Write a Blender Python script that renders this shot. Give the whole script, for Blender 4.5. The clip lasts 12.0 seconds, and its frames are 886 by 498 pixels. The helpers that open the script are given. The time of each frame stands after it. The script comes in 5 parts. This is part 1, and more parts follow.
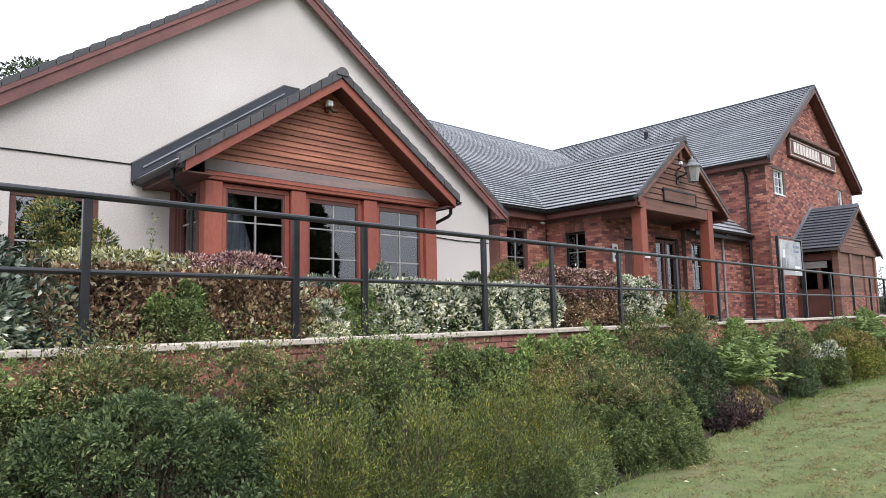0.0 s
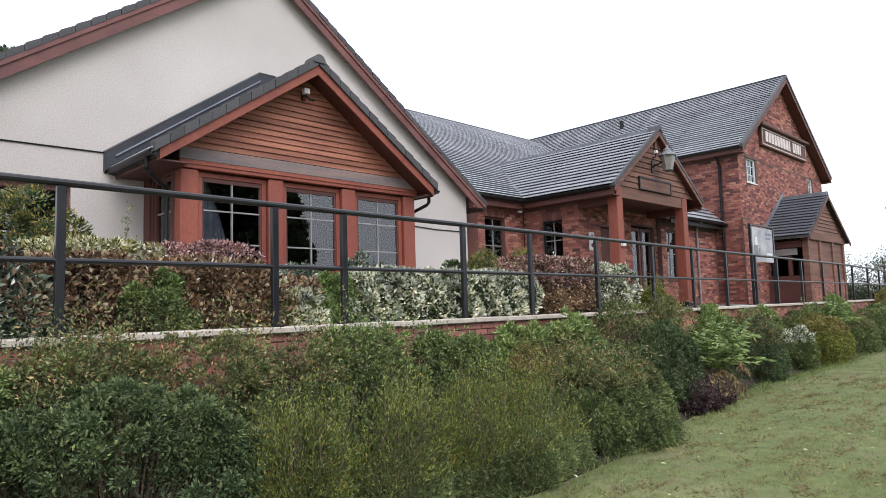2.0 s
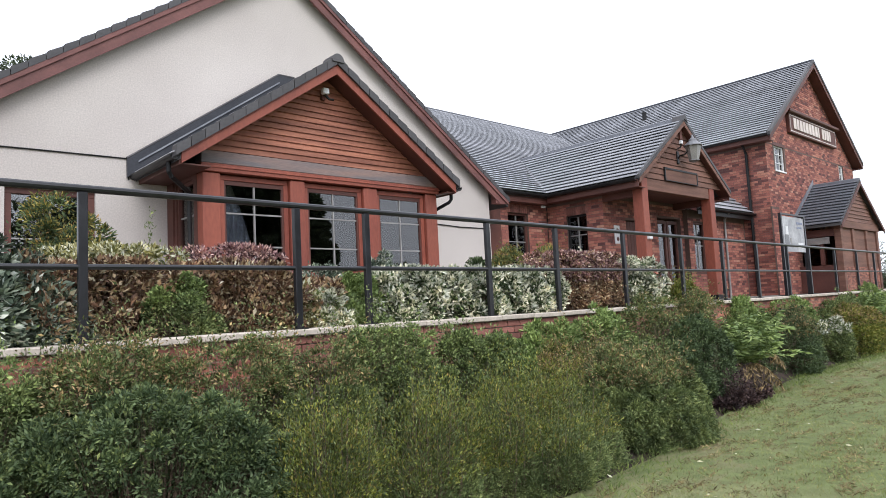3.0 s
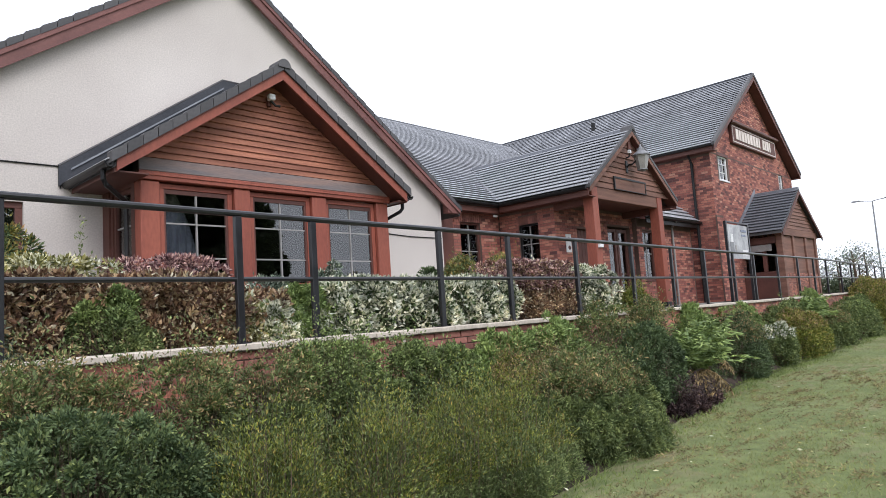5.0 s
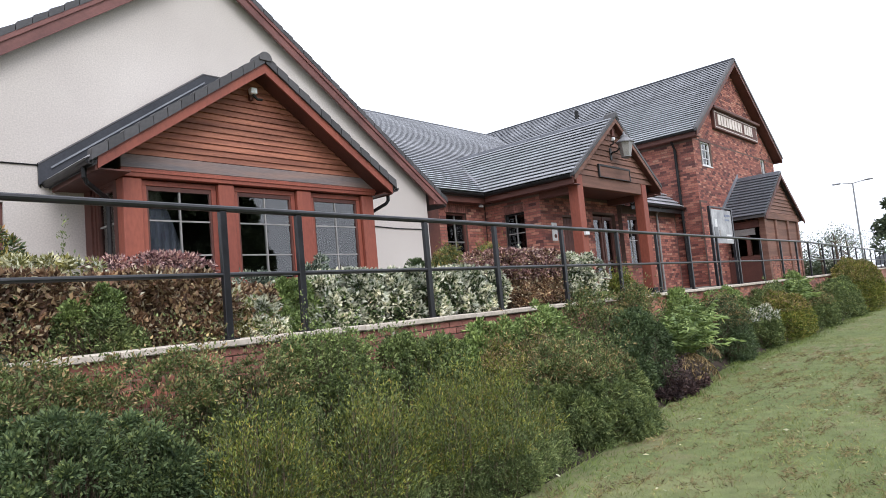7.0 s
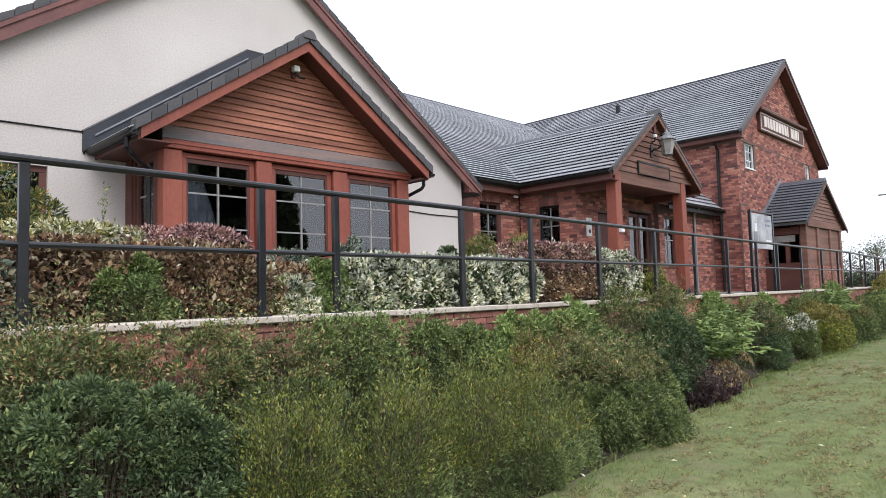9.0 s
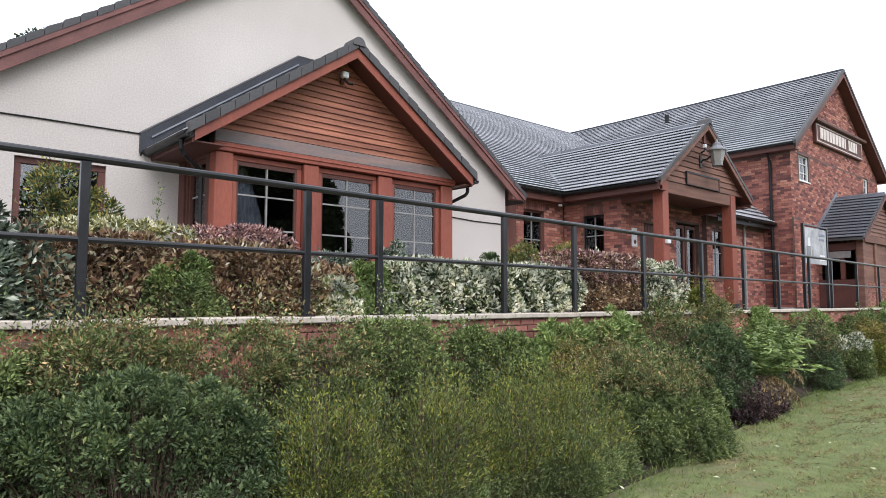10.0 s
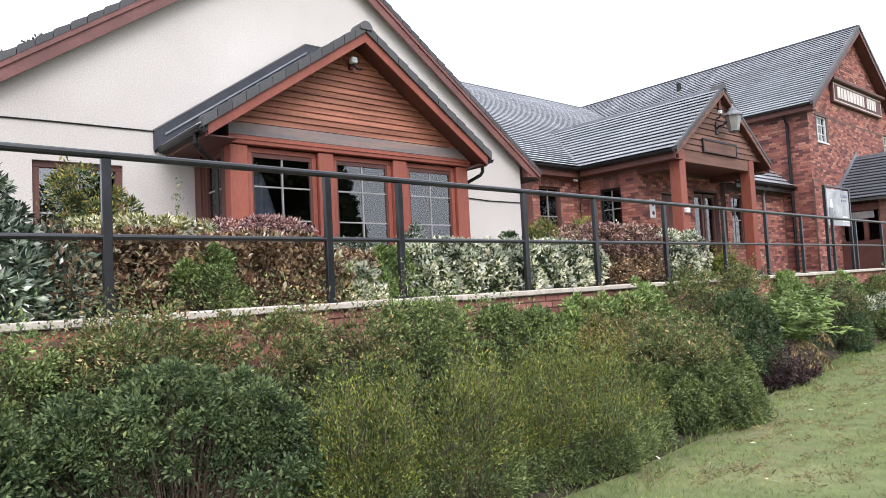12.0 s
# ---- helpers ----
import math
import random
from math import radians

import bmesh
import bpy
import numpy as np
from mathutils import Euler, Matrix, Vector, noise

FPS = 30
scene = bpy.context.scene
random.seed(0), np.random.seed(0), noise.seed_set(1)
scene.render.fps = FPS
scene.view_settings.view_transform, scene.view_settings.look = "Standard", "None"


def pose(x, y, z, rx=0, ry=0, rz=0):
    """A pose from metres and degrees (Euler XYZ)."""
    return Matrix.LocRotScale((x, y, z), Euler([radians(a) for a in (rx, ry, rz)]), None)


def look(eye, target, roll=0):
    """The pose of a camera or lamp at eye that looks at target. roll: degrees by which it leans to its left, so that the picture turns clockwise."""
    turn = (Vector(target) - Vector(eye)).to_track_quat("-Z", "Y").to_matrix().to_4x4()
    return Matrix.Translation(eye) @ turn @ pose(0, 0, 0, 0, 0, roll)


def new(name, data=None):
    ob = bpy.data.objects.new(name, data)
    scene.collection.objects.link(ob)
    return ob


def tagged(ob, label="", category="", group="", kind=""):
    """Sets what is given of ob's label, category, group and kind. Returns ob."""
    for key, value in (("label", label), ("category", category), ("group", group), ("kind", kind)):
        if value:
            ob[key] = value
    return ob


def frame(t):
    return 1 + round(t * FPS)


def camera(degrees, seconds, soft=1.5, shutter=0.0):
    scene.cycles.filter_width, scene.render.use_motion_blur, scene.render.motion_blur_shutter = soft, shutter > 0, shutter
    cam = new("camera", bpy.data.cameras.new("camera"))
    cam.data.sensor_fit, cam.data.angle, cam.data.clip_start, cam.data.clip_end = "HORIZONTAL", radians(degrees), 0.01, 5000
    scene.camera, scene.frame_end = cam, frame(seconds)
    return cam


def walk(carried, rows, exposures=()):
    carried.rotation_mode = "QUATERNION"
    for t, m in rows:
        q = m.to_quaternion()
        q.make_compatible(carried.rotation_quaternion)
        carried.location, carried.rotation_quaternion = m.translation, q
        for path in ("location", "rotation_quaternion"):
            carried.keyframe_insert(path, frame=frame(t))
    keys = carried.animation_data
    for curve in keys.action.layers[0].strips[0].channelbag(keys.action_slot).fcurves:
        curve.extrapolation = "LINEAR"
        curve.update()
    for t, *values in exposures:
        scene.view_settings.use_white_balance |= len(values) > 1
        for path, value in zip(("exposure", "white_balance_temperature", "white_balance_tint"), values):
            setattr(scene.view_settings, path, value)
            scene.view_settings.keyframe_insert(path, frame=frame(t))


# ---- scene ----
cam = camera(67.3, 12.0, soft=0.6)
PATH = [
    (0, (0.01, -0.21, 0.066), (1.355, 1.255, 0.276), -1.2),
    (0.5, (0.003, -0.232, 0.062), (1.341, 1.227, 0.344), -1.0),
    (1, (-0.002, -0.253, 0.048), (1.392, 1.154, 0.324), -1.0),
    (1.5, (-0.001, -0.23, 0.036), (1.413, 1.166, 0.257), -1.3),
    (2, (-0.016, -0.193, 0.036), (1.381, 1.227, 0.215), -1.7),
    (2.5, (-0.037, -0.146, 0.032), (1.314, 1.317, 0.219), -2.6),
    (3, (0.057, -0.097, 0.045), (1.404, 1.37, 0.22), -2.9),
    (3.5, (0.191, -0.051, 0.044), (1.545, 1.402, 0.276), -3.2),
    (3.7, (0.23, -0.03, 0.062), (1.646, 1.363, 0.299), -2.4),
    (5.5, (0.209, 0.04, 0.036), (1.661, 1.403, 0.225), -4.4),
    (6, (0.219, 0.044, 0.044), (1.682, 1.396, 0.224), -5.3),
    (6.5, (0.216, 0.057, 0.038), (1.68, 1.408, 0.218), -5.4),
    (7, (0.212, 0.046, 0.037), (1.688, 1.385, 0.207), -5.2),
    (7.2, (0.215, 0.043, 0.038), (1.713, 1.356, 0.212), -6.1),
    (8.8, (0.215, 0.066, 0.037), (1.657, 1.445, 0.175), -2.1),
    (9, (0.221, 0.141, 0.059), (1.637, 1.546, 0.196), -1.6),
    (9.5, (0.218, 0.11, 0.044), (1.579, 1.567, 0.206), -1.0),
    (10, (0.204, 0.121, 0.04), (1.527, 1.613, 0.2), 0.1),
    (10.5, (0.189, 0.116, 0.036), (1.476, 1.643, 0.147), -1.2),
    (11, (0.183, 0.128, 0.037), (1.484, 1.644, 0.126), -1.1),
    (11.5, (0.182, 0.153, 0.033), (1.529, 1.628, 0.123), -2.9),
    (12, (0.181, 0.197, 0.011), (1.471, 1.721, 0.123), -2.9),
]
walk(cam, [(t, look(eye, target, roll)) for t, eye, target, roll in PATH],
     exposures=[(t, s, 6170, 13.5) for t, s in ((0, 0.50), (0.5, 0.42), (1, 0.20), (1.5, 0.22), (2, 0.28), (2.5, 0.38), (3.5, 0.40), (5.5, 0.34), (6.5, 0.38), (9, 0.40), (10.5, 0.45), (11, 0.42), (11.5, 0.58), (12, 0.74))])

# ---- light ----
world = bpy.data.worlds.new("overcast_sky")
scene.world = world
world.use_nodes = True
wn, wl = world.node_tree.nodes, world.node_tree.links
wn.clear()
sky = wn.new("ShaderNodeTexSky")
sky.sky_type, sky.sun_disc = "NISHITA", False
sky.sun_elevation, sky.sun_rotation = radians(48), radians(200)
sky.air_density, sky.dust_density, sky.ozone_density = 1.0, 6.0, 1.0
hsv = wn.new("ShaderNodeHueSaturation")
hsv.inputs["Saturation"].default_value = 0.10
veil = wn.new("ShaderNodeMixRGB")
veil.inputs["Fac"].default_value = 0.72
veil.inputs[2].default_value = (12.6, 13.2, 14.0, 1)
bg = wn.new("ShaderNodeBackground")
bg.inputs["Strength"].default_value = 0.105
wo = wn.new("ShaderNodeOutputWorld")
wl.new(sky.outputs[0], hsv.inputs["Color"])
wl.new(hsv.outputs[0], veil.inputs[1])
wl.new(veil.outputs[0], bg.inputs["Color"])
wl.new(bg.outputs[0], wo.inputs["Surface"])
sun_data = bpy.data.lights.new("sun", "SUN")
sun_data.energy, sun_data.angle, sun_data.color = 1.2, radians(35), (1.0, 0.98, 0.95)
sun = new("sun", sun_data)
sun.matrix_world = look((-10, -28, 33), (0, 0, 0))

# ---- materials ----
def mat_base(name, rough=0.7, metal=0.0):
    m = bpy.data.materials.new(name)
    m.use_nodes = True
    nt = m.node_tree
    b = nt.nodes["Principled BSDF"]
    b.inputs["Roughness"].default_value, b.inputs["Metallic"].default_value = rough, metal
    return m, nt, b


def ramp(nt, fac, stops):
    r = nt.nodes.new("ShaderNodeValToRGB")
    while len(r.color_ramp.elements) < len(stops):
        r.color_ramp.elements.new(0.5)
    for e, (p, c) in zip(r.color_ramp.elements, stops):
        e.position, e.color = p, (*c, 1)
    nt.links.new(fac, r.inputs[0])
    return r.outputs[0]


def tex_noise(nt, scale, detail=4.0, stretch=None, coord="Object"):
    tc = nt.nodes.new("ShaderNodeTexCoord")
    n = nt.nodes.new("ShaderNodeTexNoise")
    n.inputs["Scale"].default_value, n.inputs["Detail"].default_value = scale, detail
    out = tc.outputs[coord]
    if stretch:
        mp = nt.nodes.new("ShaderNodeMapping")
        mp.inputs["Scale"].default_value = stretch
        nt.links.new(out, mp.inputs[0])
        out = mp.outputs[0]
    nt.links.new(out, n.inputs["Vector"])
    return n.outputs[0]


def blend(nt, fac, a, b, mode="MIX", f=None):
    x = nt.nodes.new("ShaderNodeMixRGB")
    x.blend_type = mode
    if f is not None:
        x.inputs[0].default_value = f
    else:
        nt.links.new(fac, x.inputs[0])
    for s, v in ((x.inputs[1], a), (x.inputs[2], b)):
        if isinstance(v, tuple):
            s.default_value = (*v, 1)
        else:
            nt.links.new(v, s)
    return x.outputs[0]


def bump(nt, b, h, strength=0.3, dist=0.01):
    bp = nt.nodes.new("ShaderNodeBump")
    bp.inputs["Strength"].default_value, bp.inputs["Distance"].default_value = strength, dist
    nt.links.new(h, bp.inputs["Height"])
    nt.links.new(bp.outputs[0], b.inputs["Normal"])


def varied(name, c1, c2, scale=3.0, rough=0.7, metal=0.0, stretch=None, fine=40.0, bmp=0.2, rnd=0.0, dist=0.005):
    """A surface of two tones at a coarse scale, with fine grain and relief."""
    m, nt, b = mat_base(name, rough, metal)
    n1, n2 = tex_noise(nt, scale, 5, stretch), tex_noise(nt, fine, 3, stretch)
    col = ramp(nt, n1, [(0.35, c1), (0.65, c2)])
    g = ramp(nt, n2, [(0.3, (0.72, 0.72, 0.72)), (0.7, (1.15, 1.15, 1.15))])
    col = blend(nt, None, col, g, "MULTIPLY", 0.55)
    if rnd:
        oi = nt.nodes.new("ShaderNodeObjectInfo")
        rr = ramp(nt, oi.outputs["Random"], [(0.0, (1 - rnd,) * 3), (1.0, (1 + rnd,) * 3)])
        col = blend(nt, None, col, rr, "MULTIPLY", 1.0)
    nt.links.new(col, b.inputs["Base Color"])
    if bmp:
        bump(nt, b, n2, bmp, dist)
    return m


def facing_mat():
    """Mixed red facing bricks: each brick of the joined work has its own tone."""
    m, nt, b = mat_base("mixed_facing_brick", 0.85)
    ge = nt.nodes.new("ShaderNodeNewGeometry")
    col = ramp(nt, ge.outputs["Random Per Island"], [(0, (0.10, 0.042, 0.042)), (0.25, (0.22, 0.080, 0.066)), (0.6, (0.34, 0.125, 0.096)), (0.88, (0.43, 0.180, 0.130)), (1, (0.48, 0.26, 0.19))])
    n1, n2 = tex_noise(nt, 0.7, 5), tex_noise(nt, 28, 4)
    col = blend(nt, None, col, ramp(nt, n1, [(0.3, (0.78, 0.75, 0.75)), (0.7, (1.18, 1.14, 1.08))]), "MULTIPLY", 0.8)
    col = blend(nt, None, col, ramp(nt, n2, [(0.3, (0.68, 0.68, 0.70)), (0.7, (1.2, 1.2, 1.18))]), "MULTIPLY", 0.7)
    nt.links.new(col, b.inputs["Base Color"])
    bump(nt, b, n2, 0.35, 0.006)
    return m


def brick_mat(name, axis):
    """Red facing brick, 215 x 65 mm, laid along x or y."""
    m, nt, b = mat_base(name, 0.85)
    tc = nt.nodes.new("ShaderNodeTexCoord")
    sep, com = nt.nodes.new("ShaderNodeSeparateXYZ"), nt.nodes.new("ShaderNodeCombineXYZ")
    nt.links.new(tc.outputs["Object"], sep.inputs[0])
    nt.links.new(sep.outputs["XYZ".index(axis)], com.inputs[0])
    nt.links.new(sep.outputs[2], com.inputs[1])
    br = nt.nodes.new("ShaderNodeTexBrick")
    br.inputs["Scale"].default_value = 1.0
    br.inputs["Mortar Size"].default_value, br.inputs["Brick Width"].default_value, br.inputs["Row Height"].default_value = 0.006, 0.225, 0.075
    br.inputs["Color1"].default_value, br.inputs["Color2"].default_value = (0.36, 0.15, 0.105, 1), (0.17, 0.065, 0.052, 1)
    br.inputs["Mortar"].default_value = (0.30, 0.20, 0.15, 1)
    br.inputs["Bias"].default_value = -0.1
    nt.links.new(com.outputs[0], br.inputs["Vector"])
    n1, n2 = tex_noise(nt, 0.9, 5), tex_noise(nt, 30, 3)
    n3 = tex_noise(nt, 5.5, 4, (1, 1, 2.6))
    col = blend(nt, None, br.outputs[0], ramp(nt, n3, [(0.36, (0.42, 0.42, 0.45)), (0.66, (1.65, 1.55, 1.45))]), "MULTIPLY", 0.9)
    col = blend(nt, None, col, ramp(nt, n1, [(0.3, (0.75, 0.72, 0.72)), (0.7, (1.15, 1.1, 1.05))]), "MULTIPLY", 0.8)
    col = blend(nt, None, col, ramp(nt, n2, [(0.3, (0.8, 0.8, 0.8)), (0.7, (1.1, 1.1, 1.1))]), "MULTIPLY", 0.6)
    nt.links.new(col, b.inputs["Base Color"])
    inv = nt.nodes.new("ShaderNodeMath")
    inv.operation = "SUBTRACT"
    inv.inputs[0].default_value = 1.0
    nt.links.new(br.outputs["Fac"], inv.inputs[1])
    bump(nt, b, inv.outputs[0], 0.5, 0.008)
    return m


def leaf_mat(name, stops, rough=0.55, patch=2.2, even=0.0):
    """Leaves: each takes its tone from the stops, with wider patches of light and dark growth."""
    m, nt, b = mat_base(name, rough)
    mid = np.array(stops[len(stops) // 2][1])
    stops = [(p, tuple(np.array(c) * (1 - even) + mid * even)) for p, c in stops]
    ge = nt.nodes.new("ShaderNodeNewGeometry")
    col = ramp(nt, ge.outputs["Random Per Island"], stops)
    n = tex_noise(nt, patch, 3)
    col = blend(nt, None, col, ramp(nt, n, [(0.3, (0.5, 0.53, 0.48)), (0.7, (1.38, 1.34, 1.2))]), "MULTIPLY", 0.8)
    col = blend(nt, None, col, ramp(nt, tex_noise(nt, patch * 4, 2), [(0.3, (0.74, 0.80, 0.86)), (0.7, (1.22, 1.16, 1.02))]), "MULTIPLY", 0.8)
    nt.links.new(col, b.inputs["Base Color"])
    tr = nt.nodes.new("ShaderNodeBsdfTranslucent")
    nt.links.new(col, tr.inputs["Color"])
    mx = nt.nodes.new("ShaderNodeMixShader")
    mx.inputs[0].default_value = 0.13
    out = nt.nodes["Material Output"]
    nt.links.new(b.outputs[0], mx.inputs[1])
    nt.links.new(tr.outputs[0], mx.inputs[2])
    nt.links.new(mx.outputs[0], out.inputs["Surface"])
    b.inputs["Specular IOR Level"].default_value = 0.25
    return m


def glass_mat(name):
    m = bpy.data.materials.new(name)
    m.use_nodes = True
    nt = m.node_tree
    nt.nodes.clear()
    fr, gl, tp, mx, out = (nt.nodes.new("ShaderNode" + k) for k in ("Fresnel", "BsdfGlossy", "BsdfTransparent", "MixShader", "OutputMaterial"))
    fr.inputs["IOR"].default_value = 2.2
    gl.inputs["Roughness"].default_value = 0.01
    tp.inputs["Color"].default_value = (0.86, 0.88, 0.88, 1)
    nt.links.new(fr.outputs[0], mx.inputs[0])
    nt.links.new(tp.outputs[0], mx.inputs[1])
    nt.links.new(gl.outputs[0], mx.inputs[2])
    nt.links.new(mx.outputs[0], out.inputs["Surface"])
    return m


M = dict(
    cream=varied("cream_render", (0.515, 0.465, 0.43), (0.60, 0.55, 0.505), 0.5, 0.9, fine=45, bmp=0.07),
    red=varied("red_brown_stain", (0.225, 0.058, 0.037), (0.31, 0.084, 0.050), 1.4, 0.6, fine=26, bmp=0.15, stretch=(1, 1, 0.35), rnd=0.1),
    barge=varied("barge_stain", (0.135, 0.052, 0.045), (0.20, 0.080, 0.068), 1.6, 0.6, fine=26, bmp=0.15, rnd=0.08),
    # darker red: undersides, bay sides, gable backing, doors, some frames and boards
    darkred=varied("dark_red_timber", (0.085, 0.03, 0.022), (0.12, 0.042, 0.03), 2, 0.6, fine=30),
    board=varied("cedar_board", (0.22, 0.078, 0.048), (0.38, 0.150, 0.088), 1.8, 0.7, stretch=(0.5, 1, 7), fine=12, bmp=0.3, rnd=0.22),
    board2=varied("weathered_board", (0.13, 0.062, 0.044), (0.205, 0.10, 0.07), 1.3, 0.75, stretch=(0.5, 1, 7), fine=12, bmp=0.3, rnd=0.18),
    greyboard=varied("weathered_rail", (0.17, 0.155, 0.16), (0.30, 0.20, 0.165), 1.1, 0.8, stretch=(0.6, 1, 6), fine=14, bmp=0.3),
    tile=varied("slate_grey_tile", (0.30, 0.305, 0.325), (0.42, 0.425, 0.45), 0.8, 0.36, fine=22, bmp=0.25, rnd=0.14),
    slate=varied("dimmed_slate_tile", (0.095, 0.10, 0.115), (0.145, 0.15, 0.17), 1.0, 0.45, fine=22, bmp=0.25, rnd=0.14),
    tiledark=varied("dark_verge_tile", (0.055, 0.053, 0.056), (0.09, 0.085, 0.086), 1.5, 0.6, fine=20, bmp=0.3, rnd=0.2),
    brick_x=brick_mat("brick_along_x", "X"), brick_y=brick_mat("brick_along_y", "Y"),
    brickpiece=varied("brick_piece", (0.17, 0.068, 0.055), (0.30, 0.125, 0.095), 4, 0.85, fine=45, bmp=0.4, rnd=0.3),
    joint=varied("brick_joint", (0.11, 0.07, 0.058), (0.17, 0.115, 0.095), 1.2, 0.95, fine=30),
    mortar=varied("mortar", (0.24, 0.19, 0.16), (0.33, 0.27, 0.22), 6, 0.95),
    stone=varied("coping_stone", (0.42, 0.36, 0.30), (0.58, 0.51, 0.43), 3, 0.9, fine=35, bmp=0.3, rnd=0.1),
    iron=varied("black_paint", (0.009, 0.009, 0.011), (0.02, 0.02, 0.024), 5, 0.42, 0.0, fine=50),
    plastic=varied("black_plastic", (0.012, 0.012, 0.013), (0.024, 0.023, 0.023), 3, 0.4, fine=40, bmp=0.05),
    white=varied("white_paint", (0.70, 0.70, 0.70), (0.8, 0.8, 0.8), 3, 0.55, bmp=0.05),
    bar=varied("glazing_bar_paint", (0.24, 0.23, 0.22), (0.34, 0.325, 0.31), 3, 0.5, bmp=0.05),
    slatedark=varied("dark_slate_blue", (0.028, 0.03, 0.036), (0.05, 0.052, 0.06), 1.2, 0.45, fine=25, bmp=0.2),
    printed=varied("printed_sheet", (0.30, 0.30, 0.32), (0.52, 0.52, 0.53), 2.2, 0.6, fine=14, bmp=0.0),
    lettering=varied("lettering_paint", (0.58, 0.50, 0.45), (0.7, 0.62, 0.56), 3, 0.55, bmp=0.05),
    # room shells: the unlit depth behind the glass is put into this colour
    room=varied("darkened_interior", (0.03, 0.028, 0.028), (0.055, 0.05, 0.05), 1, 0.9),
    blind=varied("blind_cloth", (0.20, 0.19, 0.17), (0.27, 0.25, 0.22), 2, 0.9, stretch=(1, 1, 9)),
    curtain=varied("blue_grey_curtain", (0.17, 0.19, 0.26), (0.30, 0.33, 0.42), 3, 0.9, stretch=(8, 8, 0.6)),
    soil=varied("bark_soil", (0.035, 0.022, 0.016), (0.075, 0.05, 0.035), 4, 0.95, fine=50, bmp=0.8, dist=0.03),
    paving=varied("paving", (0.22, 0.20, 0.18), (0.30, 0.28, 0.25), 1.2, 0.9),
    lead=varied("lead_flashing", (0.17, 0.18, 0.20), (0.25, 0.26, 0.28), 3, 0.5, 0.3),
    stem=varied("stem_bark", (0.07, 0.045, 0.03), (0.13, 0.085, 0.055), 6, 0.85),
    asphalt=varied("asphalt", (0.045, 0.045, 0.047), (0.065, 0.064, 0.065), 0.6, 0.9, fine=70),
    glass=glass_mat("window_glass"),
    lampglass=varied("lantern_glass", (0.24, 0.225, 0.21), (0.33, 0.31, 0.29), 3, 0.25, bmp=0.0),
    galv=varied("galvanised", (0.20, 0.20, 0.21), (0.29, 0.29, 0.30), 2, 0.5, 0.4),
    carpaint=varied("grey_car_paint", (0.16, 0.17, 0.19), (0.20, 0.21, 0.23), 2, 0.3, 0.3, bmp=0.0),
)


def lawn_mat():
    m, nt, b = mat_base("mown_grass", 0.9)
    a, c, d = tex_noise(nt, 0.7, 6), tex_noise(nt, 9, 5), tex_noise(nt, 120, 3)
    col = ramp(nt, a, [(0.3, (0.135, 0.17, 0.055)), (0.55, (0.175, 0.205, 0.078)), (0.75, (0.235, 0.24, 0.115))])
    col = blend(nt, None, col, ramp(nt, c, [(0.3, (0.7, 0.72, 0.6)), (0.7, (1.2, 1.2, 1.15))]), "MULTIPLY", 0.8)
    col = blend(nt, None, col, ramp(nt, d, [(0.3, (0.65, 0.68, 0.6)), (0.7, (1.25, 1.25, 1.2))]), "MULTIPLY", 0.8)
    worn = ramp(nt, tex_noise(nt, 0.45, 4, (0.5, 1.3, 1)), [(0.42, (0.1, 0.1, 0.1)), (0.62, (1, 1, 1))])
    th = tex_noise(nt, 5.0, 8, (0.6, 1.5, 1))
    thf = blend(nt, None, ramp(nt, th, [(0.50, (0, 0, 0)), (0.62, (0.8, 0.8, 0.8))]), worn, "MULTIPLY", 1.0)
    col = blend(nt, thf, col, (0.25, 0.205, 0.115))
    nt.links.new(col, b.inputs["Base Color"])
    bump(nt, b, d, 0.7, 0.03)
    return m


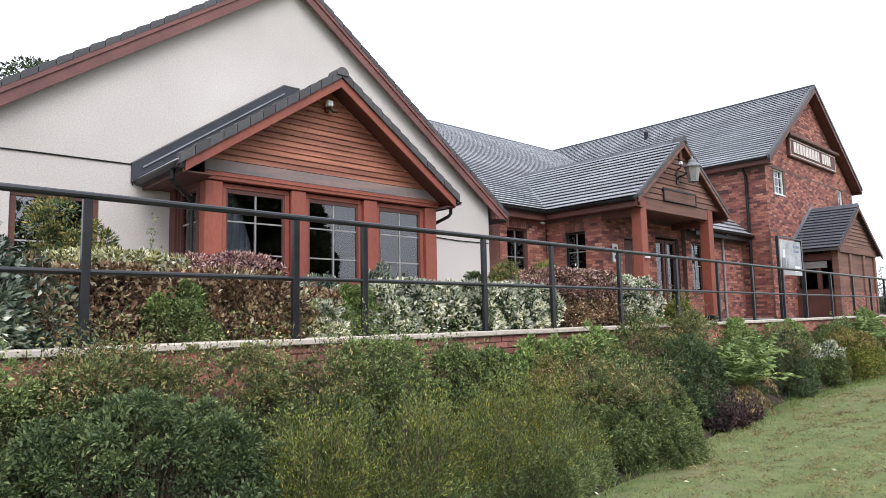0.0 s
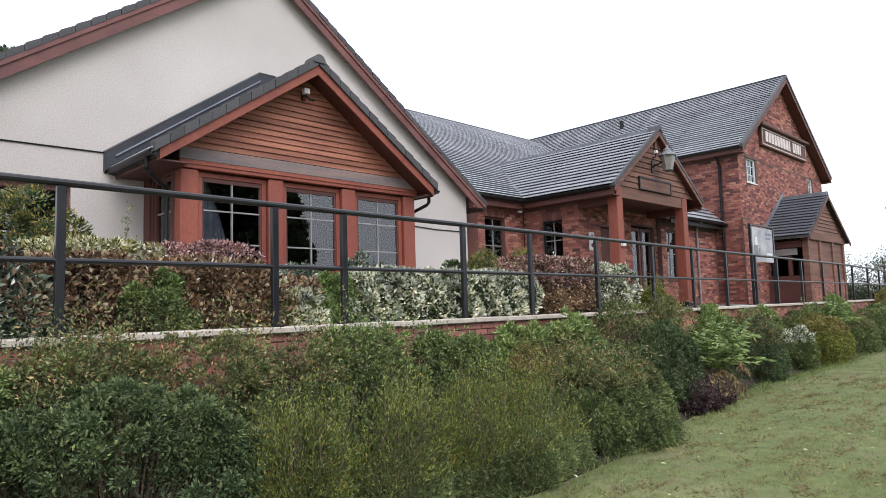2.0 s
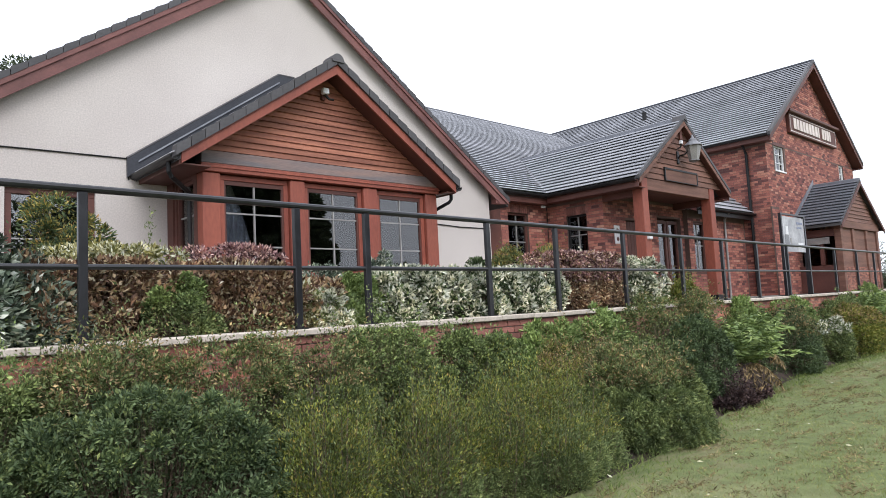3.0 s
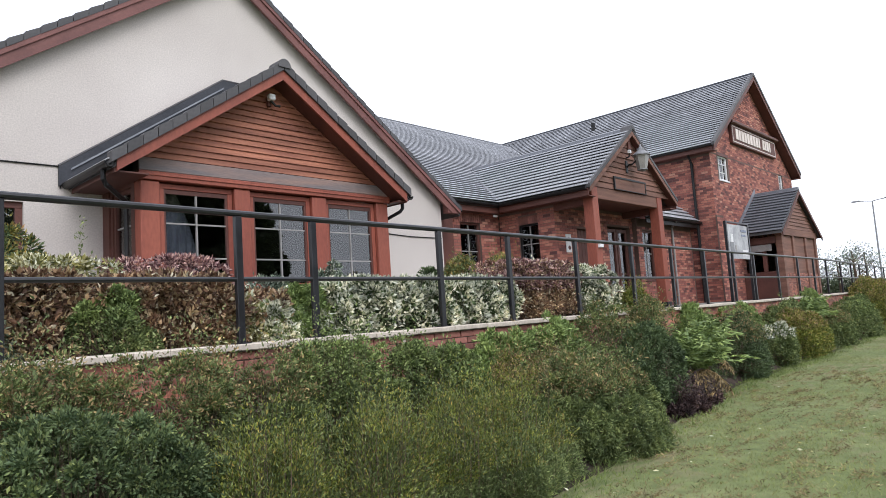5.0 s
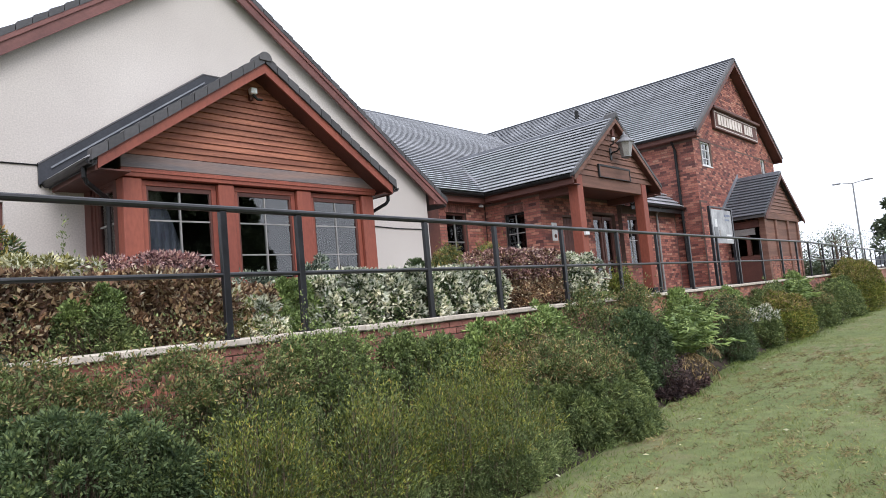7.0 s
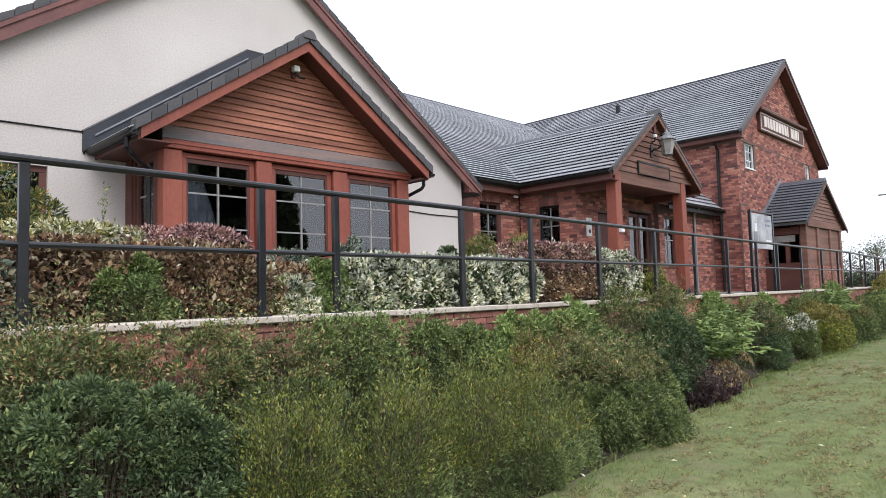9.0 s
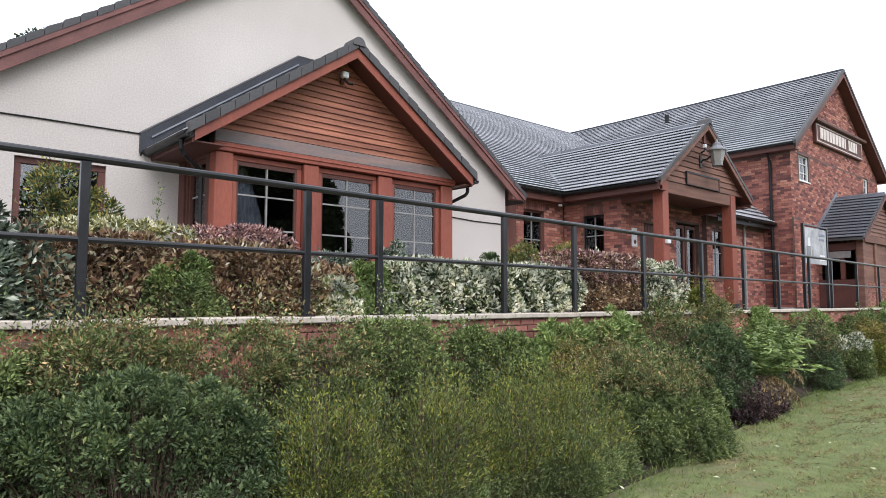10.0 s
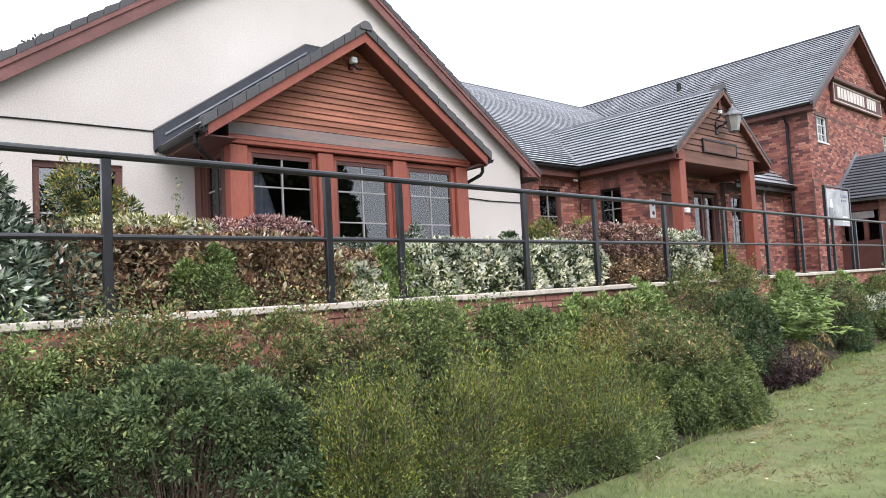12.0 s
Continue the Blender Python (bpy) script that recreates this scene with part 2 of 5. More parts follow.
M["lawn"] = lawn_mat()
M["facing"] = facing_mat()
tb = M["tile"].node_tree.nodes["Principled BSDF"]
tb.inputs["Roughness"].default_value, tb.inputs["Specular IOR Level"].default_value = 0.3, 0.8
M["iron"].node_tree.nodes["Principled BSDF"].inputs["Roughness"].default_value = 0.34
for key in ("plastic", "slatedark"):
    M[key].node_tree.nodes["Principled BSDF"].inputs["Specular IOR Level"].default_value = 0.22
L = dict(
    dark=leaf_mat("dark_green_leaf", [(0, (0.018, 0.029, 0.014)), (0.5, (0.079, 0.118, 0.056)), (1, (0.242, 0.318, 0.162))], even=0.45),
    mid=leaf_mat("mid_green_leaf", [(0, (0.031, 0.046, 0.018)), (0.5, (0.131, 0.173, 0.070)), (1, (0.410, 0.472, 0.202))], even=0.45),
    bright=leaf_mat("bright_green_leaf", [(0, (0.044, 0.067, 0.021)), (0.5, (0.190, 0.268, 0.095)), (1, (0.586, 0.706, 0.298))], even=0.45),
    feather=leaf_mat("feathery_leaf", [(0, (0.041, 0.055, 0.010)), (0.4, (0.143, 0.178, 0.035)), (0.75, (0.297, 0.324, 0.075)), (1, (0.326, 0.239, 0.075))]),
    rusty=leaf_mat("rusty_shoot", [(0, (0.103, 0.078, 0.039)), (0.6, (0.305, 0.220, 0.121)), (1, (0.568, 0.425, 0.233))]),
    brown=leaf_mat("copper_leaf", [(0, (0.065, 0.035, 0.027)), (0.40, (0.215, 0.121, 0.084)), (0.72, (0.391, 0.266, 0.174)), (0.9, (0.600, 0.470, 0.309)), (1, (0.774, 0.710, 0.594))]),
    plum=leaf_mat("plum_leaf", [(0, (0.054, 0.026, 0.037)), (0.5, (0.284, 0.143, 0.158)), (1, (0.860, 0.621, 0.599))]),
    purple=leaf_mat("purple_leaf", [(0, (0.016, 0.011, 0.013)), (0.6, (0.068, 0.042, 0.046)), (1, (0.175, 0.115, 0.115))]),
    white=leaf_mat("white_edged_leaf", [(0, (0.34, 0.38, 0.26)), (0.25, (0.62, 0.62, 0.52)), (0.5, (0.80, 0.79, 0.70)), (1, (0.86, 0.85, 0.79))]),
    yellow=leaf_mat("yellow_edged_leaf", [(0, (0.056, 0.070, 0.025)), (0.45, (0.370, 0.343, 0.131)), (1, (0.860, 0.860, 0.758))]),
    grey=leaf_mat("grey_green_leaf", [(0, (0.027, 0.040, 0.030)), (0.5, (0.139, 0.182, 0.138)), (0.85, (0.404, 0.475, 0.400)), (1, (0.860, 0.860, 0.860))]),
    golden=leaf_mat("golden_leaf", [(0, (0.08, 0.08, 0.025)), (0.5, (0.27, 0.25, 0.07)), (0.85, (0.42, 0.34, 0.11)), (1, (0.44, 0.24, 0.11))]),
    thatch=leaf_mat("dry_thatch", [(0, (0.120, 0.093, 0.053)), (0.6, (0.255, 0.203, 0.112)), (1, (0.405, 0.330, 0.195))], 0.9),
    petal=leaf_mat("white_petal", [(0, (0.55, 0.54, 0.5)), (1, (0.8, 0.79, 0.76))]),
    far=leaf_mat("far_tree_leaf", [(0, (0.026, 0.038, 0.023)), (0.5, (0.077, 0.101, 0.059)), (1, (0.181, 0.213, 0.139))], patch=0.5, even=0.45),
)

# ---- builders ----
def box(bm, x0, x1, y0, y1, z0, z1, bevel=0.0):
    vs = [bm.verts.new((x, y, z)) for x in (x0, x1) for y in (y0, y1) for z in (z0, z1)]
    fs = [bm.faces.new([vs[i] for i in q]) for q in ((0, 1, 3, 2), (4, 6, 7, 5), (0, 4, 5, 1), (2, 3, 7, 6), (0, 2, 6, 4), (1, 5, 7, 3))]
    if bevel:
        es = {e for f in fs for e in f.edges}
        bmesh.ops.bevel(bm, geom=list(es), offset=bevel, segments=1, affect="EDGES")


def prism(bm, pts, vec):
    """A solid from a flat outline pushed along vec."""
    v = Vector(vec)
    a = [bm.verts.new(p) for p in pts]
    b = [bm.verts.new(Vector(p) + v) for p in pts]
    bm.faces.new(a[::-1]), bm.faces.new(b)
    for i in range(len(a)):
        j = (i + 1) % len(a)
        bm.faces.new((a[i], a[j], b[j], b[i]))


def tube(bm, path, r, seg=10, r1=None):
    """A round bar along a path of points."""
    pts = [Vector(p) for p in path]
    rings = []
    for i, p in enumerate(pts):
        d = (pts[min(i + 1, len(pts) - 1)] - pts[max(i - 1, 0)]).normalized()
        u = d.cross(Vector((0, 0, 1))) if abs(d.z) < 0.95 else d.cross(Vector((0, 1, 0)))
        u.normalize()
        w = d.cross(u)
        k = r if r1 is None else r + (r1 - r) * i / (len(pts) - 1)
        rings.append([bm.verts.new(p + k * (math.cos(2 * math.pi * s / seg) * u + math.sin(2 * math.pi * s / seg) * w)) for s in range(seg)])
    for a, b in zip(rings, rings[1:]):
        for s in range(seg):
            bm.faces.new((a[s], a[(s + 1) % seg], b[(s + 1) % seg], b[s]))
    bm.faces.new(rings[0][::-1]), bm.faces.new(rings[-1])


def lathe(bm, c, prof, seg=16):
    """A turned solid round a vertical axis at c, from (radius, height) pairs."""
    rings = [[bm.verts.new((c[0] + r * math.cos(2 * math.pi * s / seg), c[1] + r * math.sin(2 * math.pi * s / seg), c[2] + h)) for s in range(seg)] for r, h in prof]
    for a, b in zip(rings, rings[1:]):
        for s in range(seg):
            bm.faces.new((a[s], a[(s + 1) % seg], b[(s + 1) % seg], b[s]))
    bm.faces.new(rings[0][::-1]), bm.faces.new(rings[-1])


def thing(name, loc, label, category, group="", kind=""):
    ob = new(name)
    ob.empty_display_size = 0.1
    ob.location = loc
    return tagged(ob, label, category, group, kind)


def origin(ob):
    v = Vector((0, 0, 0))
    while ob:
        v += ob.location
        ob = ob.parent
    return v


def part(name, bm, material, parent=None, label=""):
    """Links a bmesh, in world coordinates, as one mesh object under a thing or a part."""
    me = bpy.data.meshes.new(name)
    bmesh.ops.recalc_face_normals(bm, faces=bm.faces)
    if parent:
        bmesh.ops.translate(bm, verts=bm.verts, vec=-origin(parent))
    bm.to_mesh(me)
    bm.free()
    me.materials.append(material)
    ob = new(name, me)
    if parent:
        ob.parent = parent
    if label:
        ob["label"] = label
    return ob


def one(name, material, parent, label, fn, *a, **k):
    bm = bmesh.new()
    fn(bm, *a, **k)
    return part(name, bm, material, parent, label)


def setting(ob, label, category=""):
    return tagged(ob, label, category, kind="structure")


def at(axis, u, d, z):
    """A point of a wall that runs along axis: u along it, d across it."""
    return (u, d, z) if axis == "x" else (d, u, z)


def abox(bm, axis, u0, u1, d0, d1, z0, z1, bevel=0.0):
    if axis == "x":
        box(bm, u0, u1, d0, d1, z0, z1, bevel)
    else:
        box(bm, d0, d1, u0, u1, z0, z1, bevel)


def wall(bm, axis, u0, u1, d0, d1, z0, z1, holes=()):
    """A wall of real thickness, one connected shell, with rectangular openings (u0, u1, z0, z1)."""
    us = sorted({u0, u1, *(h[0] for h in holes), *(h[1] for h in holes)})
    zs = sorted({z0, z1, *(h[2] for h in holes), *(h[3] for h in holes)})
    full = {}
    for i in range(len(us) - 1):
        for j in range(len(zs) - 1):
            um, zm = (us[i] + us[i + 1]) / 2, (zs[j] + zs[j + 1]) / 2
            full[i, j] = not any(h[0] < um < h[1] and h[2] < zm < h[3] for h in holes)
    vs = {}

    def v(i, j, s):
        if (i, j, s) not in vs:
            vs[i, j, s] = bm.verts.new(at(axis, us[i], (d0, d1)[s], zs[j]))
        return vs[i, j, s]
    for (i, j), f in full.items():
        if not f:
            continue
        for s in (0, 1):
            bm.faces.new((v(i, j, s), v(i + 1, j, s), v(i + 1, j + 1, s), v(i, j + 1, s)))
        for di, dj, a, b in ((-1, 0, (i, j), (i, j + 1)), (1, 0, (i + 1, j), (i + 1, j + 1)), (0, -1, (i, j), (i + 1, j)), (0, 1, (i, j + 1), (i + 1, j + 1))):
            if not full.get((i + di, j + dj), False):
                bm.faces.new((v(*a, 0), v(*b, 0), v(*b, 1), v(*a, 1)))


def brickwork(parent, axis, u0, u1, d, z0, z1, holes=(), apex=None, seed=1):
    """Facing bricks 215 x 65 mm in stretcher bond, 6 mm proud of the wall face d; apex (u, z) cuts them to a gable above z0."""
    rg = np.random.default_rng(seed)
    quads = []
    for c in range(int((z1 - z0) / 0.075)):
        za = z0 + 0.075 * c + 0.005
        zm, lo, hi = za + 0.0325, u0, u1
        if apex:
            f = (apex[1] - zm - 0.05) / (apex[1] - z0)
            lo, hi = apex[0] - (apex[0] - u0) * f, apex[0] + (u1 - apex[0]) * f
        free = [(lo, hi)]
        for h in holes:
            if h[2] < zm + 0.02 and h[3] > zm - 0.02:
                free = [q for a, b in free for q in ((a, min(b, h[0])), (max(a, h[1]), b)) if q[1] - q[0] > 0.03]
        first = math.floor((lo - u0) / 0.225) - 1
        for i in range(first, int((hi - u0) / 0.225) + 2):
            a0 = u0 + 0.225 * i - (0.1125 if c % 2 else 0)
            for a, b in free:
                p, q = max(a, a0), min(b, a0 + 0.215)
                if q - p > 0.03:
                    quads.append((p, q, za, za + 0.065))
    q = np.array(quads)
    face = d - 0.006 + rg.uniform(-0.0015, 0.0015, len(q))
    v = np.empty((len(q), 8, 3))
    for j, (u, w, e) in enumerate(((0, 2, 0), (1, 2, 0), (1, 3, 0), (0, 3, 0), (0, 2, 1), (1, 2, 1), (1, 3, 1), (0, 3, 1))):
        deep = face if e == 0 else np.full(len(q), d + 0.004)
        v[:, j, 0], v[:, j, 1] = (q[:, u], deep) if axis == "x" else (deep, q[:, u])
        v[:, j, 2] = q[:, w]
    v -= np.array(origin(parent))
    order = ((0, 1, 2, 3), (0, 4, 5, 1), (1, 5, 6, 2), (2, 6, 7, 3), (3, 7, 4, 0))
    faces = [tuple(int(8 * n + j) for j in f) for n in range(len(q)) for f in order]
    me = bpy.data.meshes.new("brickwork")
    me.from_pydata(v.reshape(-1, 3).tolist(), [], faces)
    me.materials.append(M["facing"])
    ob = new("brickwork", me)
    ob.parent = parent
    ob["kind"] = "stuff"
    return ob


def soldier_head(parent, axis, u0, u1, d, z, n):
    """A head of upright bricks over an opening."""
    w = (u1 - u0) / n
    for i in range(n):
        one("brick", M["brickpiece"], parent, "", abox, axis, u0 + i * w + 0.005, u0 + (i + 1) * w - 0.005, d - 0.012, d + 0.003, z, z + 0.205)


def window(parent, axis, u0, u1, z0, z1, d, ubars, zbars, frame_m, bar_m, label, fw=0.06, name="window"):
    """A window in a wall facing -y (axis x) or -x (axis y): frame, sill, glazing bars, pane; d is the frame's outer face."""
    def ring(bm):
        abox(bm, axis, u0, u1, d, d + 0.09, z1 - fw, z1, 0.006)
        abox(bm, axis, u0, u1, d, d + 0.09, z0, z0 + fw, 0.006)
        abox(bm, axis, u0, u0 + fw, d + 0.002, d + 0.088, z0 + fw, z1 - fw)
        abox(bm, axis, u1 - fw, u1, d + 0.002, d + 0.088, z0 + fw, z1 - fw)
    w = one(name, frame_m, parent, label, ring)
    one("sill", frame_m, w, "", abox, axis, u0 - 0.04, u1 + 0.04, d - 0.07, d + 0.05, z0 - 0.05, z0 - 0.002, 0.006)
    for u in ubars:
        one("glazing_bar", bar_m, w, "", abox, axis, u - 0.011, u + 0.011, d + 0.022, d + 0.062, z0 + fw, z1 - fw)
    for z in zbars:
        one("glazing_bar", bar_m, w, "", abox, axis, u0 + fw, u1 - fw, d + 0.026, d + 0.058, z - 0.011, z + 0.011)
    p = one("pane", M["glass"], w, "reflecting window glass", abox, axis, u0 + fw - 0.005, u1 - fw + 0.005, d + 0.04, d + 0.046, z0 + fw - 0.005, z1 - fw + 0.005)
    p.visible_shadow = False
    return w


def slope(parent, a, b, up, length, gauge, name="tile_course", material=None):
    """Rows of lapped roof tiles from the eave a-b up a slope; each row is a course of its own, all on one mesh."""
    a, b, up = Vector(a), Vector(b), Vector(up).normalized()
    along = (b - a).normalized()
    nrm = along.cross(up).normalized()
    if nrm.z < 0:
        nrm = -nrm
    n = max(1, round(length / gauge))
    g = length / n
    bm = bmesh.new()
    sec = [(0.075, -0.012), (0.075, 0.044), (-0.012, 0.044), (-0.014, 0.056), (0.004, 0.066), (g + 0.035, 0.004), (g + 0.035, -0.02)]
    prism(bm, [up * s + nrm * t for s, t in sec], b - a)
    bmesh.ops.recalc_face_normals(bm, faces=bm.faces)
    me = bpy.data.meshes.new(name)
    bm.to_mesh(me)
    bm.free()
    me.materials.append(material or M["tile"])
    for i in range(n):
        o = new(name, me)
        o.parent = parent
        o.location = a + up * (i * g) - origin(parent)


def gable_roof(parent, xm, half, z_eave, z_ridge, y0, y1, gauge, thick=0.10, ridge_m=None, label="", tile_m=None):
    """A pitched roof with its ridge along y: deck, courses on both slopes, ridge tiles."""
    deck = bmesh.new()
    for s in (-1, 1):
        p = [(xm + s * half, y0, z_eave), (xm, y0, z_ridge), (xm, y0, z_ridge - thick), (xm + s * half, y0, z_eave - thick)]
        prism(deck, p, (0, y1 - y0, 0))
    roof = part("roof", deck, M["tiledark"], parent, label)
    ln = math.hypot(half, z_ridge - z_eave)
    for s in (-1, 1):
        slope(roof, (xm + s * half, y0 + 0.02, z_eave), (xm + s * half, y1, z_eave), (-s * half, 0, z_ridge - z_eave), ln, gauge, material=tile_m)
    k = max(1, round((y1 - y0) / 0.45))
    rb = bmesh.new()
    st = (y1 - y0) / k
    prism(rb, [(-0.14, 0, -0.085), (-0.075, 0, 0.035), (0, 0, 0.062), (0.075, 0, 0.035), (0.14, 0, -0.085), (0, 0, -0.0)], (0, st - 0.008, 0))
    bmesh.ops.recalc_face_normals(rb, faces=rb.faces)
    me = bpy.data.meshes.new("ridge_tile")
    rb.to_mesh(me)
    rb.free()
    me.materials.append(ridge_m or M["tile"])
    for i in range(k):
        o = new("ridge_tile", me)
        o.parent = roof
        o.location = Vector((xm, y0 + i * st, z_ridge + 0.025)) - origin(roof)
    return roof


def barge(parent, xm, half, z_tip, z_apex, y, h, t, m, label, name="barge_board"):
    """Two raking boards of a gable; z is their lower edge."""
    for s in (-1, 1):
        one(name, m, parent, label, prism, [(xm + s * half, y, z_tip), (xm, y, z_apex), (xm, y, z_apex + h), (xm + s * half, y, z_tip + h)], (0, t, 0))


def verge(parent, xm, half, z_tip, z_apex, y, n, h=0.13, depth=0.17, sides=(-1, 1), tooth=0.03):
    """Cloaked verge tiles, each lapped a little over the next below."""
    for s in sides:
        ux, uz = -s * half / n, (z_apex - z_tip) / n
        bm = bmesh.new()
        k = 0.955
        prism(bm, [(0, 0, -0.012), (ux * k, 0, uz * k - 0.012), (ux * k, 0, uz * k + h - tooth), (ux * 0.1, 0, uz * 0.1 + h + 0.7 * tooth), (0, 0, h - 0.3 * tooth)], (0, depth, 0))
        bmesh.ops.recalc_face_normals(bm, faces=bm.faces)
        me = bpy.data.meshes.new("verge_tile")
        bm.to_mesh(me)
        bm.free()
        me.materials.append(M["tiledark"])
        for i in range(n):
            o = new("verge_tile", me)
            o.parent = parent
            o.location = Vector((xm + s * half + ux * i, y - 0.004 * (i % 2), z_tip + uz * i)) - origin(parent)


def boards(parent, xm, half, z0, z_apex, y, pitch_h, m, rise=0.0):
    """Lapped weatherboards filling a gable: one board a course, cut to the rake."""
    n = int((z_apex - z0) / pitch_h)
    for i in range(n):
        a, b = z0 + i * pitch_h, z0 + (i + 1) * pitch_h
        wa, wb = (half * (z_apex - v) / (z_apex - z0) for v in (a, b))
        bm = bmesh.new()
        vs = [bm.verts.new(p) for p in ((xm - wa, y - 0.032, a), (xm + wa, y - 0.032, a), (xm + wb, y - 0.004, b + 0.01), (xm - wb, y - 0.004, b + 0.01),
                                        (xm - wa, y + 0.02, a), (xm + wa, y + 0.02, a), (xm + wb, y + 0.02, b + 0.01), (xm - wb, y + 0.02, b + 0.01))]
        for q in ((0, 1, 2, 3), (4, 7, 6, 5), (0, 4, 5, 1), (3, 2, 6, 7), (0, 3, 7, 4), (1, 5, 6, 2)):
            bm.faces.new([vs[j] for j in q])
        part("weatherboard", bm, m, parent)


def half_pipe(bm, a, b, r=0.075):
    """An eaves gutter between two points."""
    a, b = Vector(a), Vector(b)
    side = (b - a).cross(Vector((0, 0, 1))).normalized()
    pts = [a + side * (r * math.cos(math.pi * (1 + k / 8))) + Vector((0, 0, r * math.sin(math.pi * (1 + k / 8)))) for k in range(9)]
    inner = [a + side * (0.85 * r * math.cos(math.pi * (1 + k / 8))) + Vector((0, 0, 0.85 * r * math.sin(math.pi * (1 + k / 8)))) for k in range(8, -1, -1)]
    prism(bm, pts + inner, b - a)


FLOOR = -0.10          # paving round the building; heights are from the eye's level
LAWN = -1.50

# ---- ground ----
def rail_y(x):
    return 5.17 + 0.030 * x if x < 24 else 5.89 + 0.085 * (x - 24)


def bed_edge(x):
    """How far the lawn reaches towards the wall."""
    pts = [(-60, 3.5), (3, 3.4), (4.6, 3.3), (6.0, 3.48), (7.2, 3.72), (9.0, 4.05), (12.2, 4.5), (16.5, 4.6), (26, 4.9), (45, 6.0), (80, 9.0)]
    for (x0, y0), (x1, y1) in zip(pts, pts[1:]):
        if x <= x1:
            return y0 + (y1 - y0) * (x - x0) / (x1 - x0)
    return 9.0


def ground_sheet(bm):
    xs = [-900, -300, -100, -60, -30, -15, -8] + [i * 0.5 for i in range(-12, 61)] + [34, 38, 45, 60, 80, 120, 300, 900]
    rows = []
    for x in xs:
        wy = rail_y(min(max(x, -60), 60)) + 0.2
        e = bed_edge(min(max(x, -60), 79))
        far = -0.16
        prof = [(-900, LAWN - 2), (-100, LAWN - 1.2), (-20, LAWN - 0.3), (-4, LAWN - 0.05), (0, LAWN), (1.5, LAWN), (2.6, LAWN)]
        prof += [(e - 0.3, LAWN), (e, LAWN), (e + 0.06, LAWN - 0.05), (e + 0.5 * (wy - e), LAWN + 0.28), (wy - 0.3, LAWN + 0.55), (wy - 0.12, LAWN + 0.6), (wy + 0.1, far), (8, far), (30, far), (100, 0), (900, -1.0)]
        rows.append([bm.verts.new((x, y, z + 0.012 * math.sin(x * 2.1 + y * 3.0) * (LAWN - 0.2 < z < LAWN + 0.02))) for y, z in prof])
    for a, b in zip(rows, rows[1:]):
        for i in range(len(a) - 1):
            f = bm.faces.new((a[i], b[i], b[i + 1], a[i + 1]))
            f.material_index = 0 if i < 8 else (1 if i < 13 else 2)


g = one("ground", M["lawn"], None, "", ground_sheet)
g.data.materials.append(M["soil"])
g.data.materials.append(M["soil"])
setting(g, "mown lawn falling from a planted bank below the building", "lawn")
for p in g.data.polygons:
    p.use_smooth = True
setting(one("terrace", M["paving"], None, "", box, -12, 34, 8.4, 30, -0.2, FLOOR), "pale paved terrace round the building", "paving")

# ---- rendered gable house and its timber bay ----
GX, GY = 6.11, 10.60
house = thing("gable_house", (GX, GY, FLOOR), "cream rendered gable house with red-brown barge boards and grey roof", "building")
one("wall", M["cream"], house, "smooth cream rendered gable wall", wall, "x", 0.62, 11.42, GY, GY + 0.3, FLOOR, 2.56, [(1.75, 2.90, 0.5, 2.02), (4.15, 8.45, FLOOR, 2.25)])
one("gable_wall", M["cream"], house, "", prism, [(0.62, GY, 2.56), (11.42, GY, 2.56), (11.42, GY, 2.72), (GX, GY, 6.52), (0.62, GY, 2.62)], (0, 0.3, 0))
one("wall", M["cream"], house, "", box, 11.12, 11.42, GY + 0.3, 24, FLOOR, 2.72)
one("wall", M["cream"], house, "", box, 0.62, 0.92, GY + 0.3, 24, FLOOR, 2.6)
window(house, "x", 1.75, 2.90, 0.5, 2.02, GY + 0.05, [2.32], [1.3], M["darkred"], M["bar"], "brown-framed window in the rendered wall", 0.09)
groof = gable_roof(house, GX, 5.80, 2.46, 6.59, GY - 0.16, 24.2, 0.24, label="slate-grey tiled roof")
barge(house, GX, 5.50, 2.434, 6.36, GY - 0.17, 0.30, 0.04, M["barge"], "red-brown painted barge board")
barge(house, GX, 5.50, 2.429, 6.355, GY - 0.182, 0.075, 0.012, M["barge"], "", "barge_bead")
for s in (-1, 1):
    one("barge_trim", M["barge"], house, "", prism, [(GX + s * 5.8, GY - 0.195, 2.405), (GX, GY - 0.195, 6.545), (GX, GY - 0.195, 6.63), (GX + s * 5.8, GY - 0.195, 2.49)], (0, 0.025, 0))
    one("soffit", M["barge"], house, "", prism, [(GX + s * 5.8, GY - 0.13, 2.36), (GX, GY - 0.13, 6.50), (GX, GY - 0.13, 6.52), (GX + s * 5.8, GY - 0.13, 2.38)], (0, 0.128, 0))
verge(groof, GX, 5.84, 2.475, 6.625, GY - 0.20, 27, 0.10, 0.2, tooth=0.012)
one("box_end", M["barge"], house, "", prism, [(11.50, GY - 0.165, 2.42), (11.88, GY - 0.165, 2.42), (11.88, GY - 0.165, 2.54), (11.50, GY - 0.165, 2.80)], (0, 0.16, 0))
one("cable", M["plastic"], house, "black cable clipped along the render", tube, [(0.7, GY - 0.012, 2.545), (2.0, GY - 0.012, 2.57), (3.36, GY - 0.012, 2.58), (3.37, GY - 0.012, 2.25)], 0.012, 6)
one("cable", M["plastic"], house, "", tube, [(8.72, GY - 0.012, 1.86), (9.6, GY - 0.012, 1.87), (10.4, GY - 0.012, 1.83), (11.38, GY - 0.012, 1.83)], 0.012, 6)

